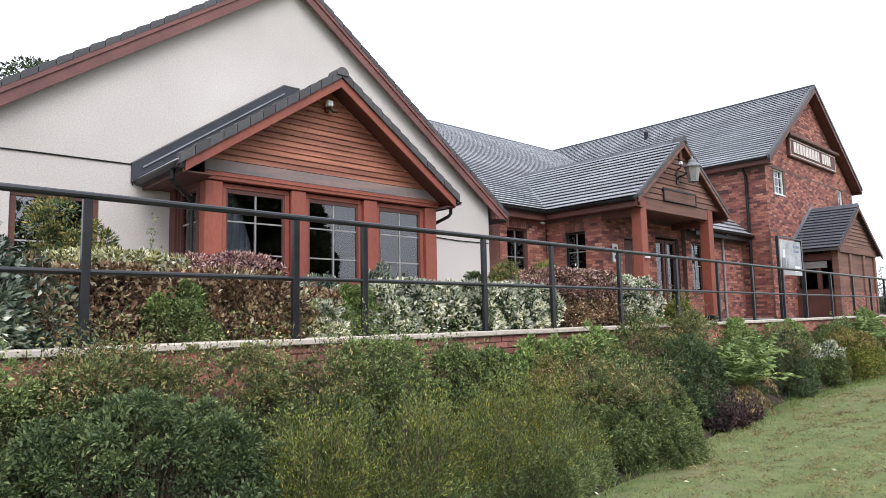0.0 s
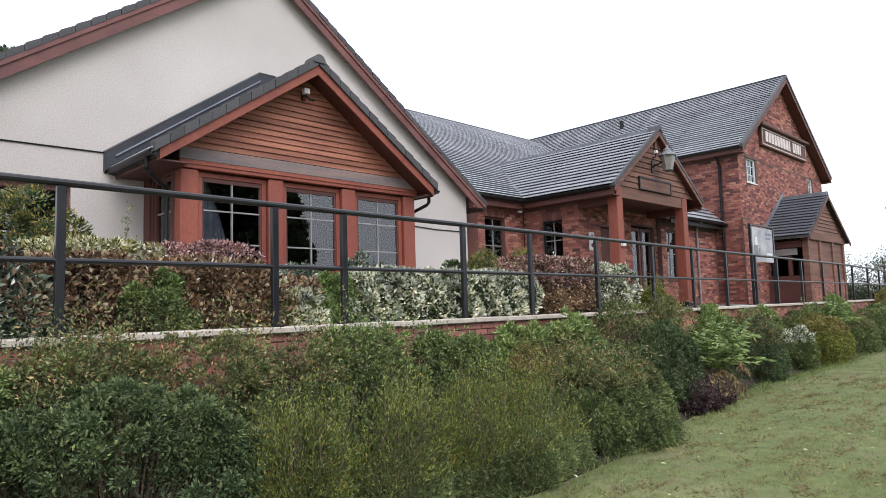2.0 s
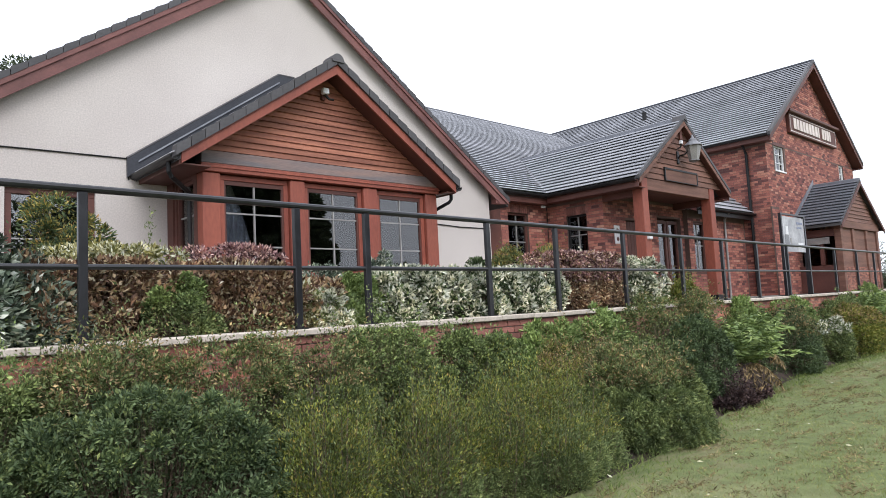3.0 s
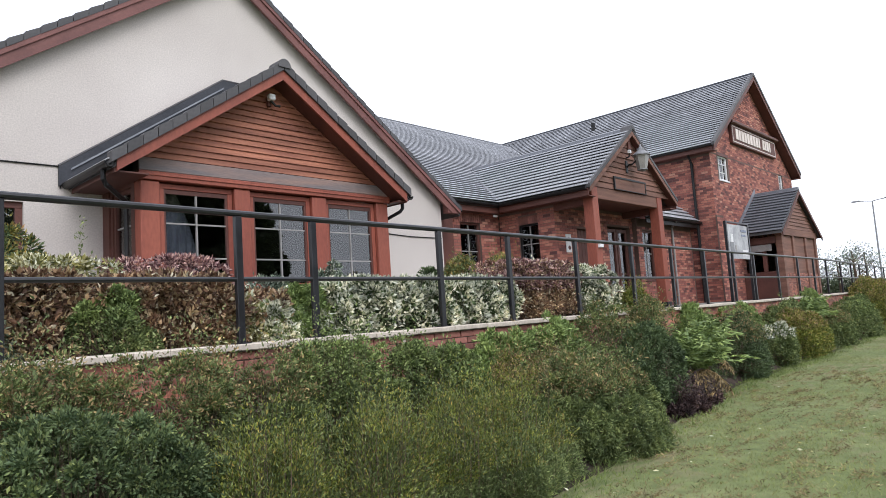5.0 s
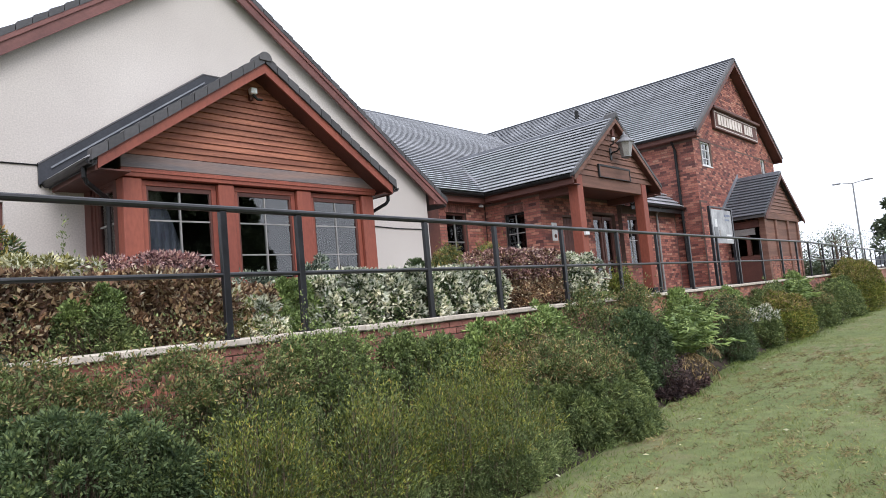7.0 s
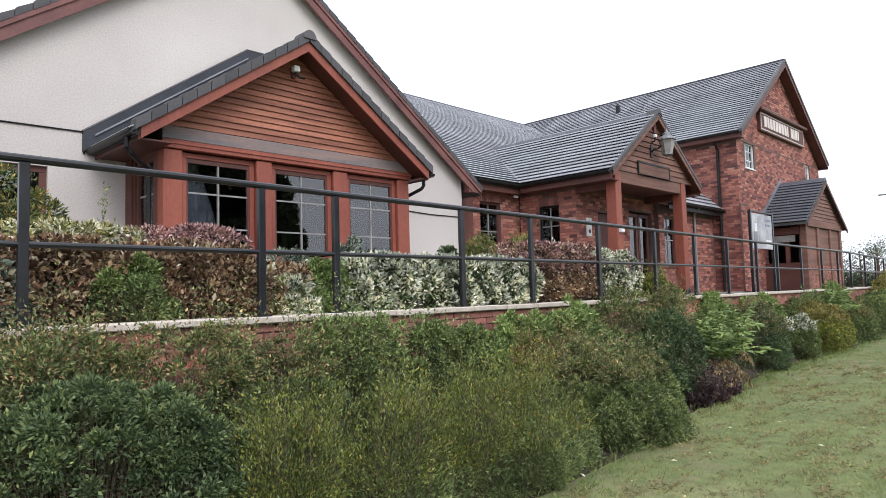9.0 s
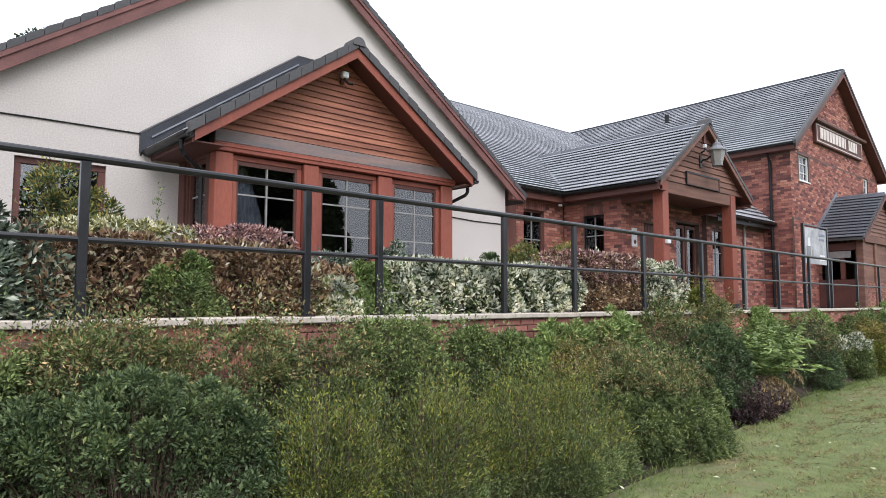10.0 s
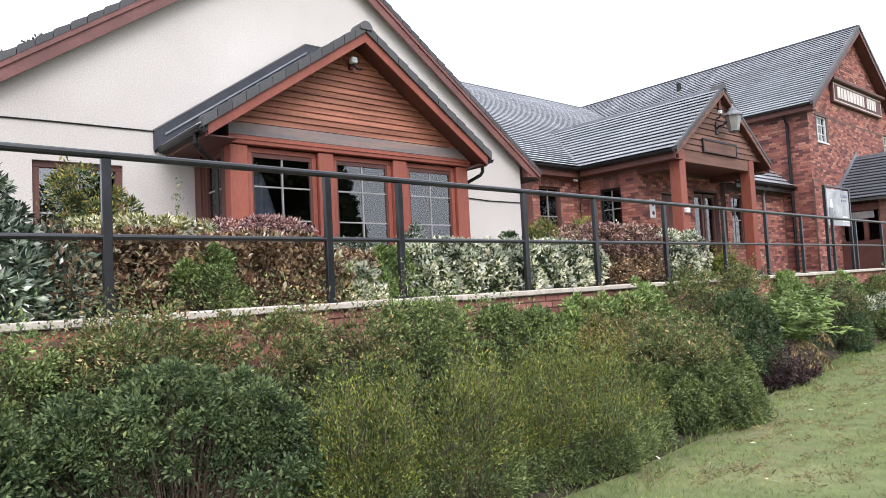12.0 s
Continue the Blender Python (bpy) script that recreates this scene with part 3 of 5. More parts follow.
BX, BY, BH = 6.14, 9.27, 2.60     # bay: middle, front face, half width at the barge tips
bay = thing("timber_bay", (BX, BY, FLOOR), "projecting bay with red-stained posts, boarded gable and grey tiled roof", "bay window")
posts = [(3.98, 4.25), (5.41, 5.68), (6.85, 7.14), (8.28, 8.56)]
for a, b in posts:
    one("post", M["red"], bay, "red-brown stained timber post", box, a, b, BY, BY + 0.22, FLOOR, 2.20, 0.012)
one("plinth_wall", M["brick_x"], bay, "low red brick wall under the windows", box, 4.0, 8.54, BY + 0.05, BY + 0.21, FLOOR, 0.62)
one("rail", M["red"], bay, "red-stained head rail", box, 3.95, 8.60, BY - 0.03, BY + 0.22, 2.21, 2.335, 0.008)
one("rail", M["red"], bay, "", box, 3.94, 8.61, BY - 0.045, BY + 0.10, 2.27, 2.30, 0.004)
one("beam", M["greyboard"], bay, "weathered grey-brown timber beam", box, 3.96, 8.59, BY - 0.01, BY + 0.22, 2.34, 2.53, 0.01)
for (a, b), (c, d) in zip(posts, posts[1:]):
    w = window(bay, "x", b + 0.01, c - 0.01, 0.66, 2.19, BY + 0.07, [(b + c) / 2 + 0.0], [1.62, 1.12], M["red"], M["bar"], "red-framed window with pale glazing bars", 0.075)
    one("sash", M["darkred"], w, "", lambda bm: (box(bm, b + 0.085, b + 0.115, BY + 0.085, BY + 0.14, 0.74, 2.11), box(bm, c - 0.115, c - 0.085, BY + 0.085, BY + 0.14, 0.74, 2.11), box(bm, b + 0.115, c - 0.115, BY + 0.086, BY + 0.139, 2.05, 2.11)))
one("blind", M["blind"], bay, "raised cloth blind", box, 4.30, 5.36, BY + 0.235, BY + 0.26, 1.92, 2.17)
one("curtain", M["curtain"], bay, "blue-grey curtain", prism, [(4.25 + k * 0.05, BY + 0.33 + 0.03 * (k % 2), 0.3) for k in range(25)] + [(5.5 - k * 0.05, BY + 0.37 + 0.03 * (k % 2), 0.3) for k in range(25)], (0, 0, 1.80))
# side walls of the bay, darker red than the posts, each with a narrow window
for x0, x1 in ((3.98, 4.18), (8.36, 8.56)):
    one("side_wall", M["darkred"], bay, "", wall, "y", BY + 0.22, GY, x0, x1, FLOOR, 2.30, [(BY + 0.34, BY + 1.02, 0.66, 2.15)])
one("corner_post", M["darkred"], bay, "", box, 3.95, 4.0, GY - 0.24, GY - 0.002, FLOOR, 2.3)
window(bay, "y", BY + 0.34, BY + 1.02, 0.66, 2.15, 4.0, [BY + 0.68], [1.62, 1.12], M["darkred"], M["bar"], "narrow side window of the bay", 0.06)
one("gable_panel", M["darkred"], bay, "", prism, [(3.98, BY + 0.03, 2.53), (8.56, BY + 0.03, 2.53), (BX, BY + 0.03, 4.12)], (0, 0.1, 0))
boards(bay, BX, 2.26, 2.535, 4.10, BY + 0.02, 0.096, M["board"])
broof = gable_roof(bay, BX, BH + 0.06, 2.32, 4.15, BY - 0.34, GY + 0.02, 0.24, 0.09, M["tiledark"], "slate-grey tiled bay roof")
barge(bay, BX, BH, 2.20, 3.99, BY - 0.365, 0.16, 0.035, M["red"], "red-stained barge board")
for s in (-1, 1):
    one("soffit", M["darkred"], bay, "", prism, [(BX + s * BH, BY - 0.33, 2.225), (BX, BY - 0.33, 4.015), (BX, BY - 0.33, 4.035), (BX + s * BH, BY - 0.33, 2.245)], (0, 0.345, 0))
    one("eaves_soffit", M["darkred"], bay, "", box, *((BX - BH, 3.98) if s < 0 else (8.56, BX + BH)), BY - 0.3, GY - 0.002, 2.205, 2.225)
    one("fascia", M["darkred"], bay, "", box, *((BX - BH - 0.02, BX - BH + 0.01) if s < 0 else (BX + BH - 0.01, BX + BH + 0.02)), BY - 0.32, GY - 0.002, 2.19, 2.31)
    gx = BX + s * (BH + 0.09)
    one("gutter", M["plastic"], bay, "black plastic gutter", half_pipe, (gx, BY - 0.36, 2.32), (gx, GY - 0.01, 2.32))
    px = 3.93 if s < 0 else 8.60
    one("downpipe", M["plastic"], bay, "black downpipe with a swan neck", tube, [(gx, BY - 0.12, 2.27), (gx, BY - 0.12, 2.12), (gx - s * 0.04, BY - 0.10, 2.06), (px + s * 0.06, BY + 0.24, 1.92), (px + s * 0.04, BY + 0.28, 1.86), (px + s * 0.04, BY + 0.28, FLOOR)], 0.034, 8)
verge(broof, BX, BH + 0.08, 2.315, 4.165, BY - 0.40, 13, 0.135, 0.16, tooth=0.012)
one("ridge_cap", M["tiledark"], bay, "rounded ridge end cap", lambda bm: prism(bm, [(BX + 0.115 * math.cos(a), BY - 0.42, 4.205 + 0.12 * math.sin(a)) for a in [math.pi * (-0.06 + k * 1.12 / 10) for k in range(11)]], (0, 0.3, 0)))
one("flashing", M["slatedark"], bay, "dark raised abutment where the bay roof meets the render", prism, [(3.34, GY - 0.05, 2.28), (5.98, GY - 0.05, 4.13), (6.30, GY - 0.05, 4.13), (8.94, GY - 0.05, 2.28), (8.94, GY - 0.05, 2.40), (6.30, GY - 0.05, 4.44), (5.98, GY - 0.05, 4.44), (3.34, GY - 0.05, 2.585)], (0, 0.048, 0))
one("flashing_cap", M["tiledark"], bay, "", tube, [(3.34, GY - 0.035, 2.585), (5.98, GY - 0.035, 4.44), (6.30, GY - 0.035, 4.44)], 0.022, 6)
# pale strip in lead colour: the highlight on the tile tops, built as a shape
one("flashing_step", M["lead"], bay, "pale strip standing in for the highlight along the verge tiles", prism, [(3.50, GY - 0.075, 2.53), (5.98, GY - 0.075, 4.27), (5.98, GY - 0.075, 4.30), (3.50, GY - 0.075, 2.56)], (0, 0.024, 0))
flood = thing("security_light", (6.06, BY - 0.02, 3.70), "small white security light with a sensor on the boarded gable", "light")
one("housing", M["white"], flood, "", box, 6.0, 6.115, BY - 0.16, BY - 0.06, 3.70, 3.80, 0.012)
one("bracket", M["darkred"], flood, "", box, 6.03, 6.09, BY - 0.06, BY + 0.0, 3.62, 3.74, 0.004)
one("sensor", M["plastic"], flood, "black sensor head", tube, [(6.06, BY - 0.10, 3.70), (6.12, BY - 0.13, 3.62), (6.20, BY - 0.14, 3.62)], 0.022, 8)

# room shell behind the bay and the rendered wall; its dimness is in the near-black colour
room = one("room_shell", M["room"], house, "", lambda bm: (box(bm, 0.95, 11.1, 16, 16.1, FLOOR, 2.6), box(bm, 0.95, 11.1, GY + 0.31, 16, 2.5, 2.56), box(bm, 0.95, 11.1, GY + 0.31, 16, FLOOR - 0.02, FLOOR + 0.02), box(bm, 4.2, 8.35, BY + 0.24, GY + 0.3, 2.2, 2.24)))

# ---- brick link wing ----
link = thing("link_wing", (13, 11.2, FLOOR), "single-storey red brick wing with a long grey tiled roof", "building")
CY, CZ, RY, RZ = 10.92, 2.90, 19.3, 7.96
one("wall", M["joint"], link, "red brick wall", wall, "x", 11.425, 14.35, 11.22, 11.5, FLOOR, 2.85, [(12.75, 13.55, 0.9, 2.40)])
brickwork(link, "x", 11.96, 14.34, 11.22, FLOOR, 2.83, [(12.75, 13.55, 0.9, 2.605)], seed=21)
soldier_head(link, "x", 12.70, 13.60, 11.22, 2.402, 12)
window(link, "x", 12.75, 13.55, 0.9, 2.40, 11.27, [13.15], [1.65], M["darkred"], M["bar"], "dark-framed window in the brick wing")
one("curtain", M["bar"], link, "pale drawn curtain", prism, [(12.95 + k * 0.04, 11.42 + 0.02 * (k % 2), 0.9) for k in range(14)] + [(13.47 - k * 0.04, 11.45 + 0.02 * (k % 2), 0.9) for k in range(14)], (0, 0, 1.1))
one("pier", M["darkred"], link, "dark timber corner boarding", box, 11.80, 12.30, 11.05, 11.215, FLOOR, 2.62)
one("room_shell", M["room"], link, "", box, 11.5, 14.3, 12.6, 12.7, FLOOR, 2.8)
lroof = one("roof", M["tiledark"], link, "long grey tiled roof", prism, [(11.0, CY, CZ), (11.0, RY, RZ), (11.0, RY, RZ - 0.15), (11.0, CY, CZ - 0.12)], (15.5, 0, 0))
slope(lroof, (11.0, CY, CZ), (26.5, CY, CZ), (0, RY - CY, RZ - CZ), math.hypot(RY - CY, RZ - CZ), 0.205)
one("roof_back", M["tiledark"], link, "", prism, [(11.0, RY, RZ), (11.0, RY + 8, CZ), (11.0, RY + 8, CZ - 0.15), (11.0, RY, RZ - 0.15)], (15.5, 0, 0))
one("ridge", M["slatedark"], link, "", prism, [(11.0, RY - 0.14, RZ - 0.02), (11.0, RY, RZ + 0.1), (11.0, RY + 0.14, RZ - 0.02)], (15.5, 0, 0))
one("fascia", M["darkred"], link, "", box, 11.5, 14.3, CY + 0.03, CY + 0.06, CZ - 0.26, CZ - 0.06)
one("soffit", M["darkred"], link, "", box, 11.5, 14.3, CY + 0.06, 11.3, CZ - 0.26, CZ - 0.23)
one("gutter", M["plastic"], link, "black plastic gutter", half_pipe, (11.9, CY - 0.03, CZ - 0.03), (14.0, CY - 0.03, CZ - 0.03))
bulk = thing("bulkhead_light", (14.0, CY + 0.1, 2.58), "small pale bulkhead light under the eaves", "light")
one("cover", M["white"], bulk, "", box, 13.93, 14.07, CY + 0.1, CY + 0.16, 2.56, 2.62, 0.01)

# ---- entrance porch ----
PX, PH, PY, PE, PR = 16.40, 2.38, 8.15, 2.90, 4.63
porch = thing("entrance_porch", (PX, PY, FLOOR), "gabled entrance porch on red timber posts with a grey tiled roof", "porch")
proof = gable_roof(porch, PX, PH, PE, PR, PY, 14.2, 0.195, 0.09, M["slate"], "lapped grey tiles")
one("side_wall", M["joint"], porch, "red brick side wall", wall, "y", 9.43, 11.2, 14.36, 14.62, FLOOR, 2.66, [(9.94, 10.58, 0.85, 2.28)])
brickwork(porch, "y", 9.44, 11.2, 14.36, FLOOR, 2.64, [(9.94, 10.58, 0.85, 2.485)], seed=22)
soldier_head(porch, "y", 9.89, 10.63, 14.36, 2.282, 10)
one("front_wall", M["joint"], porch, "red brick entrance wall", wall, "x", 14.64, 18.42, 9.43, 9.68, FLOOR, 2.75, [(15.35, 16.35, FLOOR, 2.1), (16.95, 18.25, FLOOR, 2.25)])
brickwork(porch, "x", 14.356, 18.42, 9.43, FLOOR, 2.66, [(15.35, 16.35, FLOOR, 2.1), (16.95, 18.25, FLOOR, 2.25)], seed=23)
one("side_wall", M["brick_y"], porch, "", box, 18.16, 18.40, 9.70, 13, FLOOR, 2.75)
window(porch, "y", 9.94, 10.58, 0.85, 2.28, 14.40, [10.26], [1.75], M["plastic"], M["bar"], "small dark window in the entrance side", 0.05)
door = one("door", M["darkred"], porch, "dark red boarded entrance door", box, 15.39, 16.31, 9.55, 9.585, FLOOR, 2.09, 0.004)
for q in range(6):
    one("door_board", M["darkred"], door, "", box, 15.4 + 0.15 * q, 15.545 + 0.15 * q, 9.525, 9.549, FLOOR + 0.02, 2.07, 0.006)
one("handle", M["galv"], door, "bright door handle", tube, [(16.2, 9.49, 0.9), (16.2, 9.46, 0.95), (16.2, 9.46, 1.15), (16.2, 9.49, 1.2)], 0.014, 8)
for x0, x1 in ((16.98, 17.58), (17.62, 18.22)):
    gd = window(porch, "x", x0, x1, FLOOR + 0.06, 2.2, 9.52, [], [0.9], M["darkred"], M["darkred"], "glazed dark red timber door leaf", 0.10, "glazed_door")
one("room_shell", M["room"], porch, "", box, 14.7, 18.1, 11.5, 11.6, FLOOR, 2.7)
for x in (14.31, 17.80):
    one("post", M["red"], porch, "square red-stained timber post", box, x, x + 0.27, 8.27, 8.54, FLOOR, 2.935, 0.012)
    one("post_base", M["plastic"], porch, "", box, x - 0.01, x + 0.28, 8.26, 8.55, FLOOR, 0.02, 0.006)
one("beam", M["board2"], porch, "weathered timber beam", box, 14.582, 17.798, 8.295, 8.50, 2.645, 2.94, 0.01)
for x in (14.33, 17.87):
    one("side_beam", M["darkred"], porch, "", box, x, x + 0.18, 8.545, 9.42, 2.50, 2.78, 0.008)
boards(porch, PX, 2.16, 2.945, 4.50, 8.31, 0.15, M["board2"])
one("gable_panel", M["darkred"], porch, "", prism, [(PX - 2.2, 8.335, 2.945), (PX + 2.2, 8.335, 2.945), (PX, 8.335, 4.52)], (0, 0.06, 0))
barge(porch, PX, PH, 2.74, 4.47, PY - 0.02, 0.12, 0.035, M["board2"], "weathered barge board")
for s in (-1, 1):
    one("verge_strip", M["tiledark"], porch, "grey verge strip", prism, [(PX + s * (PH + 0.03), PY - 0.03, 2.855), (PX, PY - 0.03, 4.60), (PX, PY - 0.03, 4.69), (PX + s * (PH + 0.03), PY - 0.03, 2.945)], (0, 0.12, 0))
    # porch soffits and ceiling are a darker red than the posts
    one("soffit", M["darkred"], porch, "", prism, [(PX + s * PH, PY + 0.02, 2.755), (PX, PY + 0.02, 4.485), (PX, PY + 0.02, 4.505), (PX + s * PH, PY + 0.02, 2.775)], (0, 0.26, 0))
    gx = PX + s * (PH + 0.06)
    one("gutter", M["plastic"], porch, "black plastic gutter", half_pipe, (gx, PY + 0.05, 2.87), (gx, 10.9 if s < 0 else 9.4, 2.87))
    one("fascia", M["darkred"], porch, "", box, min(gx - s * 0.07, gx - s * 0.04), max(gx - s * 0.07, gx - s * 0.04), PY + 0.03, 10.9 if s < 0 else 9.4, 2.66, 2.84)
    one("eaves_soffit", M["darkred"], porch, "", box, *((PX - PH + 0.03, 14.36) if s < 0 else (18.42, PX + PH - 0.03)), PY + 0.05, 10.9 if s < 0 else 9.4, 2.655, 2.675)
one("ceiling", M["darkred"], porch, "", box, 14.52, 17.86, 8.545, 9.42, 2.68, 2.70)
one("apex_cap", M["tiledark"], porch, "", prism, [(PX - 0.15, PY - 0.05, 4.57), (PX - 0.09, PY - 0.05, 4.72), (PX, PY - 0.05, 4.77), (PX + 0.09, PY - 0.05, 4.72), (PX + 0.15, PY - 0.05, 4.57), (PX, PY - 0.05, 4.64)], (0, 0.3, 0))
one("king_post", M["darkred"], porch, "", box, PX - 0.06, PX + 0.06, 8.24, 8.285, 4.12, 4.45)
sign = thing("blank_sign", (16.27, 8.26, 2.95), "plain weathered board sign in a dark frame on the porch gable", "sign")
one("panel", M["board2"], sign, "", box, 15.46, 17.08, 8.25, 8.275, 2.96, 3.24)
one("frame", M["plastic"], sign, "dark sign frame", lambda bm: (box(bm, 15.42, 17.12, 8.235, 8.28, 3.24, 3.285), box(bm, 15.42, 17.12, 8.235, 8.28, 2.948, 2.965), box(bm, 15.42, 15.46, 8.236, 8.279, 2.966, 3.239), box(bm, 17.08, 17.12, 8.236, 8.279, 2.966, 3.239)))
pcam = thing("gable_spotlight", (16.2, 8.26, 3.9), "small white spotlight on a dark bracket at the porch apex", "light")
one("housing", M["white"], pcam, "", box, 16.17, 16.25, 8.12, 8.20, 3.96, 4.05, 0.01)
one("bracket", M["plastic"], pcam, "", tube, [(16.21, 8.26, 3.86), (16.21, 8.18, 3.88), (16.21, 8.16, 3.96)], 0.02, 8)
fl = thing("post_light", (14.44, 8.27, 1.44), "small white light fixed to the porch post", "light")
one("housing", M["white"], fl, "", box, 14.38, 14.52, 8.19, 8.285, 1.42, 1.54, 0.015)
nt_ = thing("door_notice", (14.9, 9.41, 1.6), "white notice with two dark roundels on the brick wall", "sign")
one("board", M["white"], nt_, "", box, 14.76, 15.0, 9.398, 9.418, 1.45, 1.92, 0.004)
for z in (1.57, 1.79):
    one("roundel", M["darkred"], nt_, "", lambda bm: prism(bm, [(14.89 + 0.055 * math.cos(a), 9.390, z + 0.055 * math.sin(a)) for a in [k * math.pi / 8 for k in range(16)]], (0, 0.006, 0)))
LX, LYY, LZ = 16.32, 7.90, 3.50
lantern = thing("wall_lantern", (LX, 8.22, LZ), "old-style lantern with frosted glass and a grey cap", "lantern")
one("glass", M["lampglass"], lantern, "frosted tapering glass", lathe, (LX, LYY, LZ), [(0.12, 0.0), (0.20, 0.36)], 6)
one("cap", M["galv"], lantern, "grey metal cap", lathe, (LX, LYY, LZ), [(0.235, 0.36), (0.235, 0.385), (0.13, 0.47), (0.10, 0.49), (0.10, 0.54), (0.04, 0.58), (0.02, 0.66)], 12)
one("base_ring", M["galv"], lantern, "", lathe, (LX, LYY, LZ), [(0.05, -0.06), (0.13, -0.02), (0.13, 0.0)], 12)
one("bracket", M["plastic"], lantern, "dark scrolled arm", tube, [(16.19, 8.28, 3.58), (16.19, 8.20, 3.66), (16.20, 8.10, 3.66), (16.22, 8.02, 3.72), (16.27, 7.95, 3.80), (LX, LYY, LZ + 0.37)], 0.022, 8)
one("back_plate", M["plastic"], lantern, "", box, 16.14, 16.24, 8.255, 8.285, 3.46, 3.78, 0.006)

# ---- low lean-to beside the porch ----
lean = thing("lean_to", (20.4, 9.2, FLOOR), "low brick lean-to with a grey tiled roof", "building")
one("wall", M["joint"], lean, "red brick wall", wall, "x", 18.43, 22.35, 9.30, 9.55, FLOOR, 2.55, [(18.75, 19.5, 0.7, 2.2)])
brickwork(lean, "x", 18.43, 22.18, 9.30, FLOOR, 2.36, [(18.75, 19.5, 0.7, 2.2)], seed=24)
window(lean, "x", 18.75, 19.5, 0.7, 2.2, 9.35, [19.1], [1.5], M["darkred"], M["bar"], "dark-framed lean-to window")
lr = one("roof", M["tiledark"], lean, "grey tiled lean-to roof", prism, [(18.45, 8.98, 2.60), (18.45, 10.6, 4.05), (18.45, 10.6, 3.95), (18.45, 8.98, 2.52)], (3.9, 0, 0))
slope(lr, (18.45, 8.98, 2.60), (22.35, 8.98, 2.60), (0, 1.62, 1.45), 2.17, 0.24)
one("gutter", M["plastic"], lean, "", half_pipe, (18.45, 8.93, 2.58), (22.3, 8.93, 2.58))
one("fascia", M["plastic"], lean, "", box, 18.5, 22.3, 8.99, 9.02, 2.38, 2.55)
one("downpipe", M["bar"], lean, "pale downpipe", tube, [(20.40, 8.93, 2.52), (20.60, 9.1, 2.46), (20.72, 9.24, 2.36), (20.74, 9.25, 2.2), (20.74, 9.25, FLOOR)], 0.035, 8)

# ---- tall brick house ----
k = 1.10
TX0, TX1, TY = 20.24 * k, 31.05, 8.40
TXM, TE, TR = 26.55, 5.04, 8.40
TH = TXM - 21.87
SX0, SX1, SZ0, SZ1 = 24.25, 28.95, 5.46, 6.15     # name board
tall = thing("brick_house", (TXM, TY, FLOOR), "two-storey red brick house with a steep grey tiled roof", "building")
one("front_wall", M["joint"], tall, "red brick gable wall", wall, "x", TX0, TX1, TY, TY + 0.3, FLOOR, 4.9, [(22.95, 23.80, 4.02, 4.87), (29.3, 29.85, 4.2, 4.87), (24.6, 28.0, FLOOR, 2.0)])
brickwork(tall, "x", TX0, TX1, TY, FLOOR, 4.9, [(22.85, 23.90, 4.02, 4.97), (29.3, 29.85, 4.2, 4.87), (24.6, 28.0, FLOOR, 2.0)], seed=25)
one("gable_wall", M["joint"], tall, "", prism, [(TX0, TY, 4.9), (TX1, TY, 4.9), (TXM, TY, 8.22)], (0, 0.3, 0))
brickwork(tall, "x", TX0, TX1, TY, 4.9, 8.1, [(SX0, SX1, SZ0, SZ1 + 0.12)], (TXM, 8.22), seed=26)
one("side_wall", M["joint"], tall, "red brick side wall", box, TX0, TX0 + 0.3, TY + 0.302, 22, FLOOR, 5.0)
brickwork(tall, "y", TY - 0.004, 16.0, TX0, FLOOR, 4.8, seed=27)
one("side_wall", M["brick_y"], tall, "", box, TX1 - 0.3, TX1, TY + 0.302, 22, FLOOR, 5.0)
one("pier", M["joint"], tall, "brick corner pier", box, TX0 - 0.06, TX0 + 0.5, TY - 0.06, TY - 0.008, FLOOR, 2.75)
brickwork(tall, "x", TX0 - 0.06, TX0 + 0.5, TY - 0.06, FLOOR, 2.74, seed=28)
window(tall, "x", 22.95, 23.80, 4.02, 4.87, TY + 0.04, [23.2, 23.5], [4.3, 4.6], M["white"], M["white"], "white upper window with glazing bars", 0.05)
window(tall, "x", 29.3, 29.85, 4.2, 4.87, TY + 0.04, [29.57], [4.55], M["white"], M["white"], "small white upper window", 0.05)
one("lintel", M["darkred"], tall, "dark lintel", box, 22.85, 23.9, TY - 0.012, TY - 0.001, 4.86, 4.97)
one("room_shell", M["room"], tall, "", box, TX0 + 0.4, TX1 - 0.4, TY + 2.5, TY + 2.6, FLOOR, 5.0)
troof = gable_roof(tall, TXM, TH, TE, TR, TY - 0.32, 22.2, 0.19, 0.1, M["slatedark"], label="steep slate-grey tiled roof")
barge(tall, TXM, TH, TE - 0.20, TR - 0.24, TY - 0.34, 0.17, 0.04, M["darkred"], "dark stained barge board")
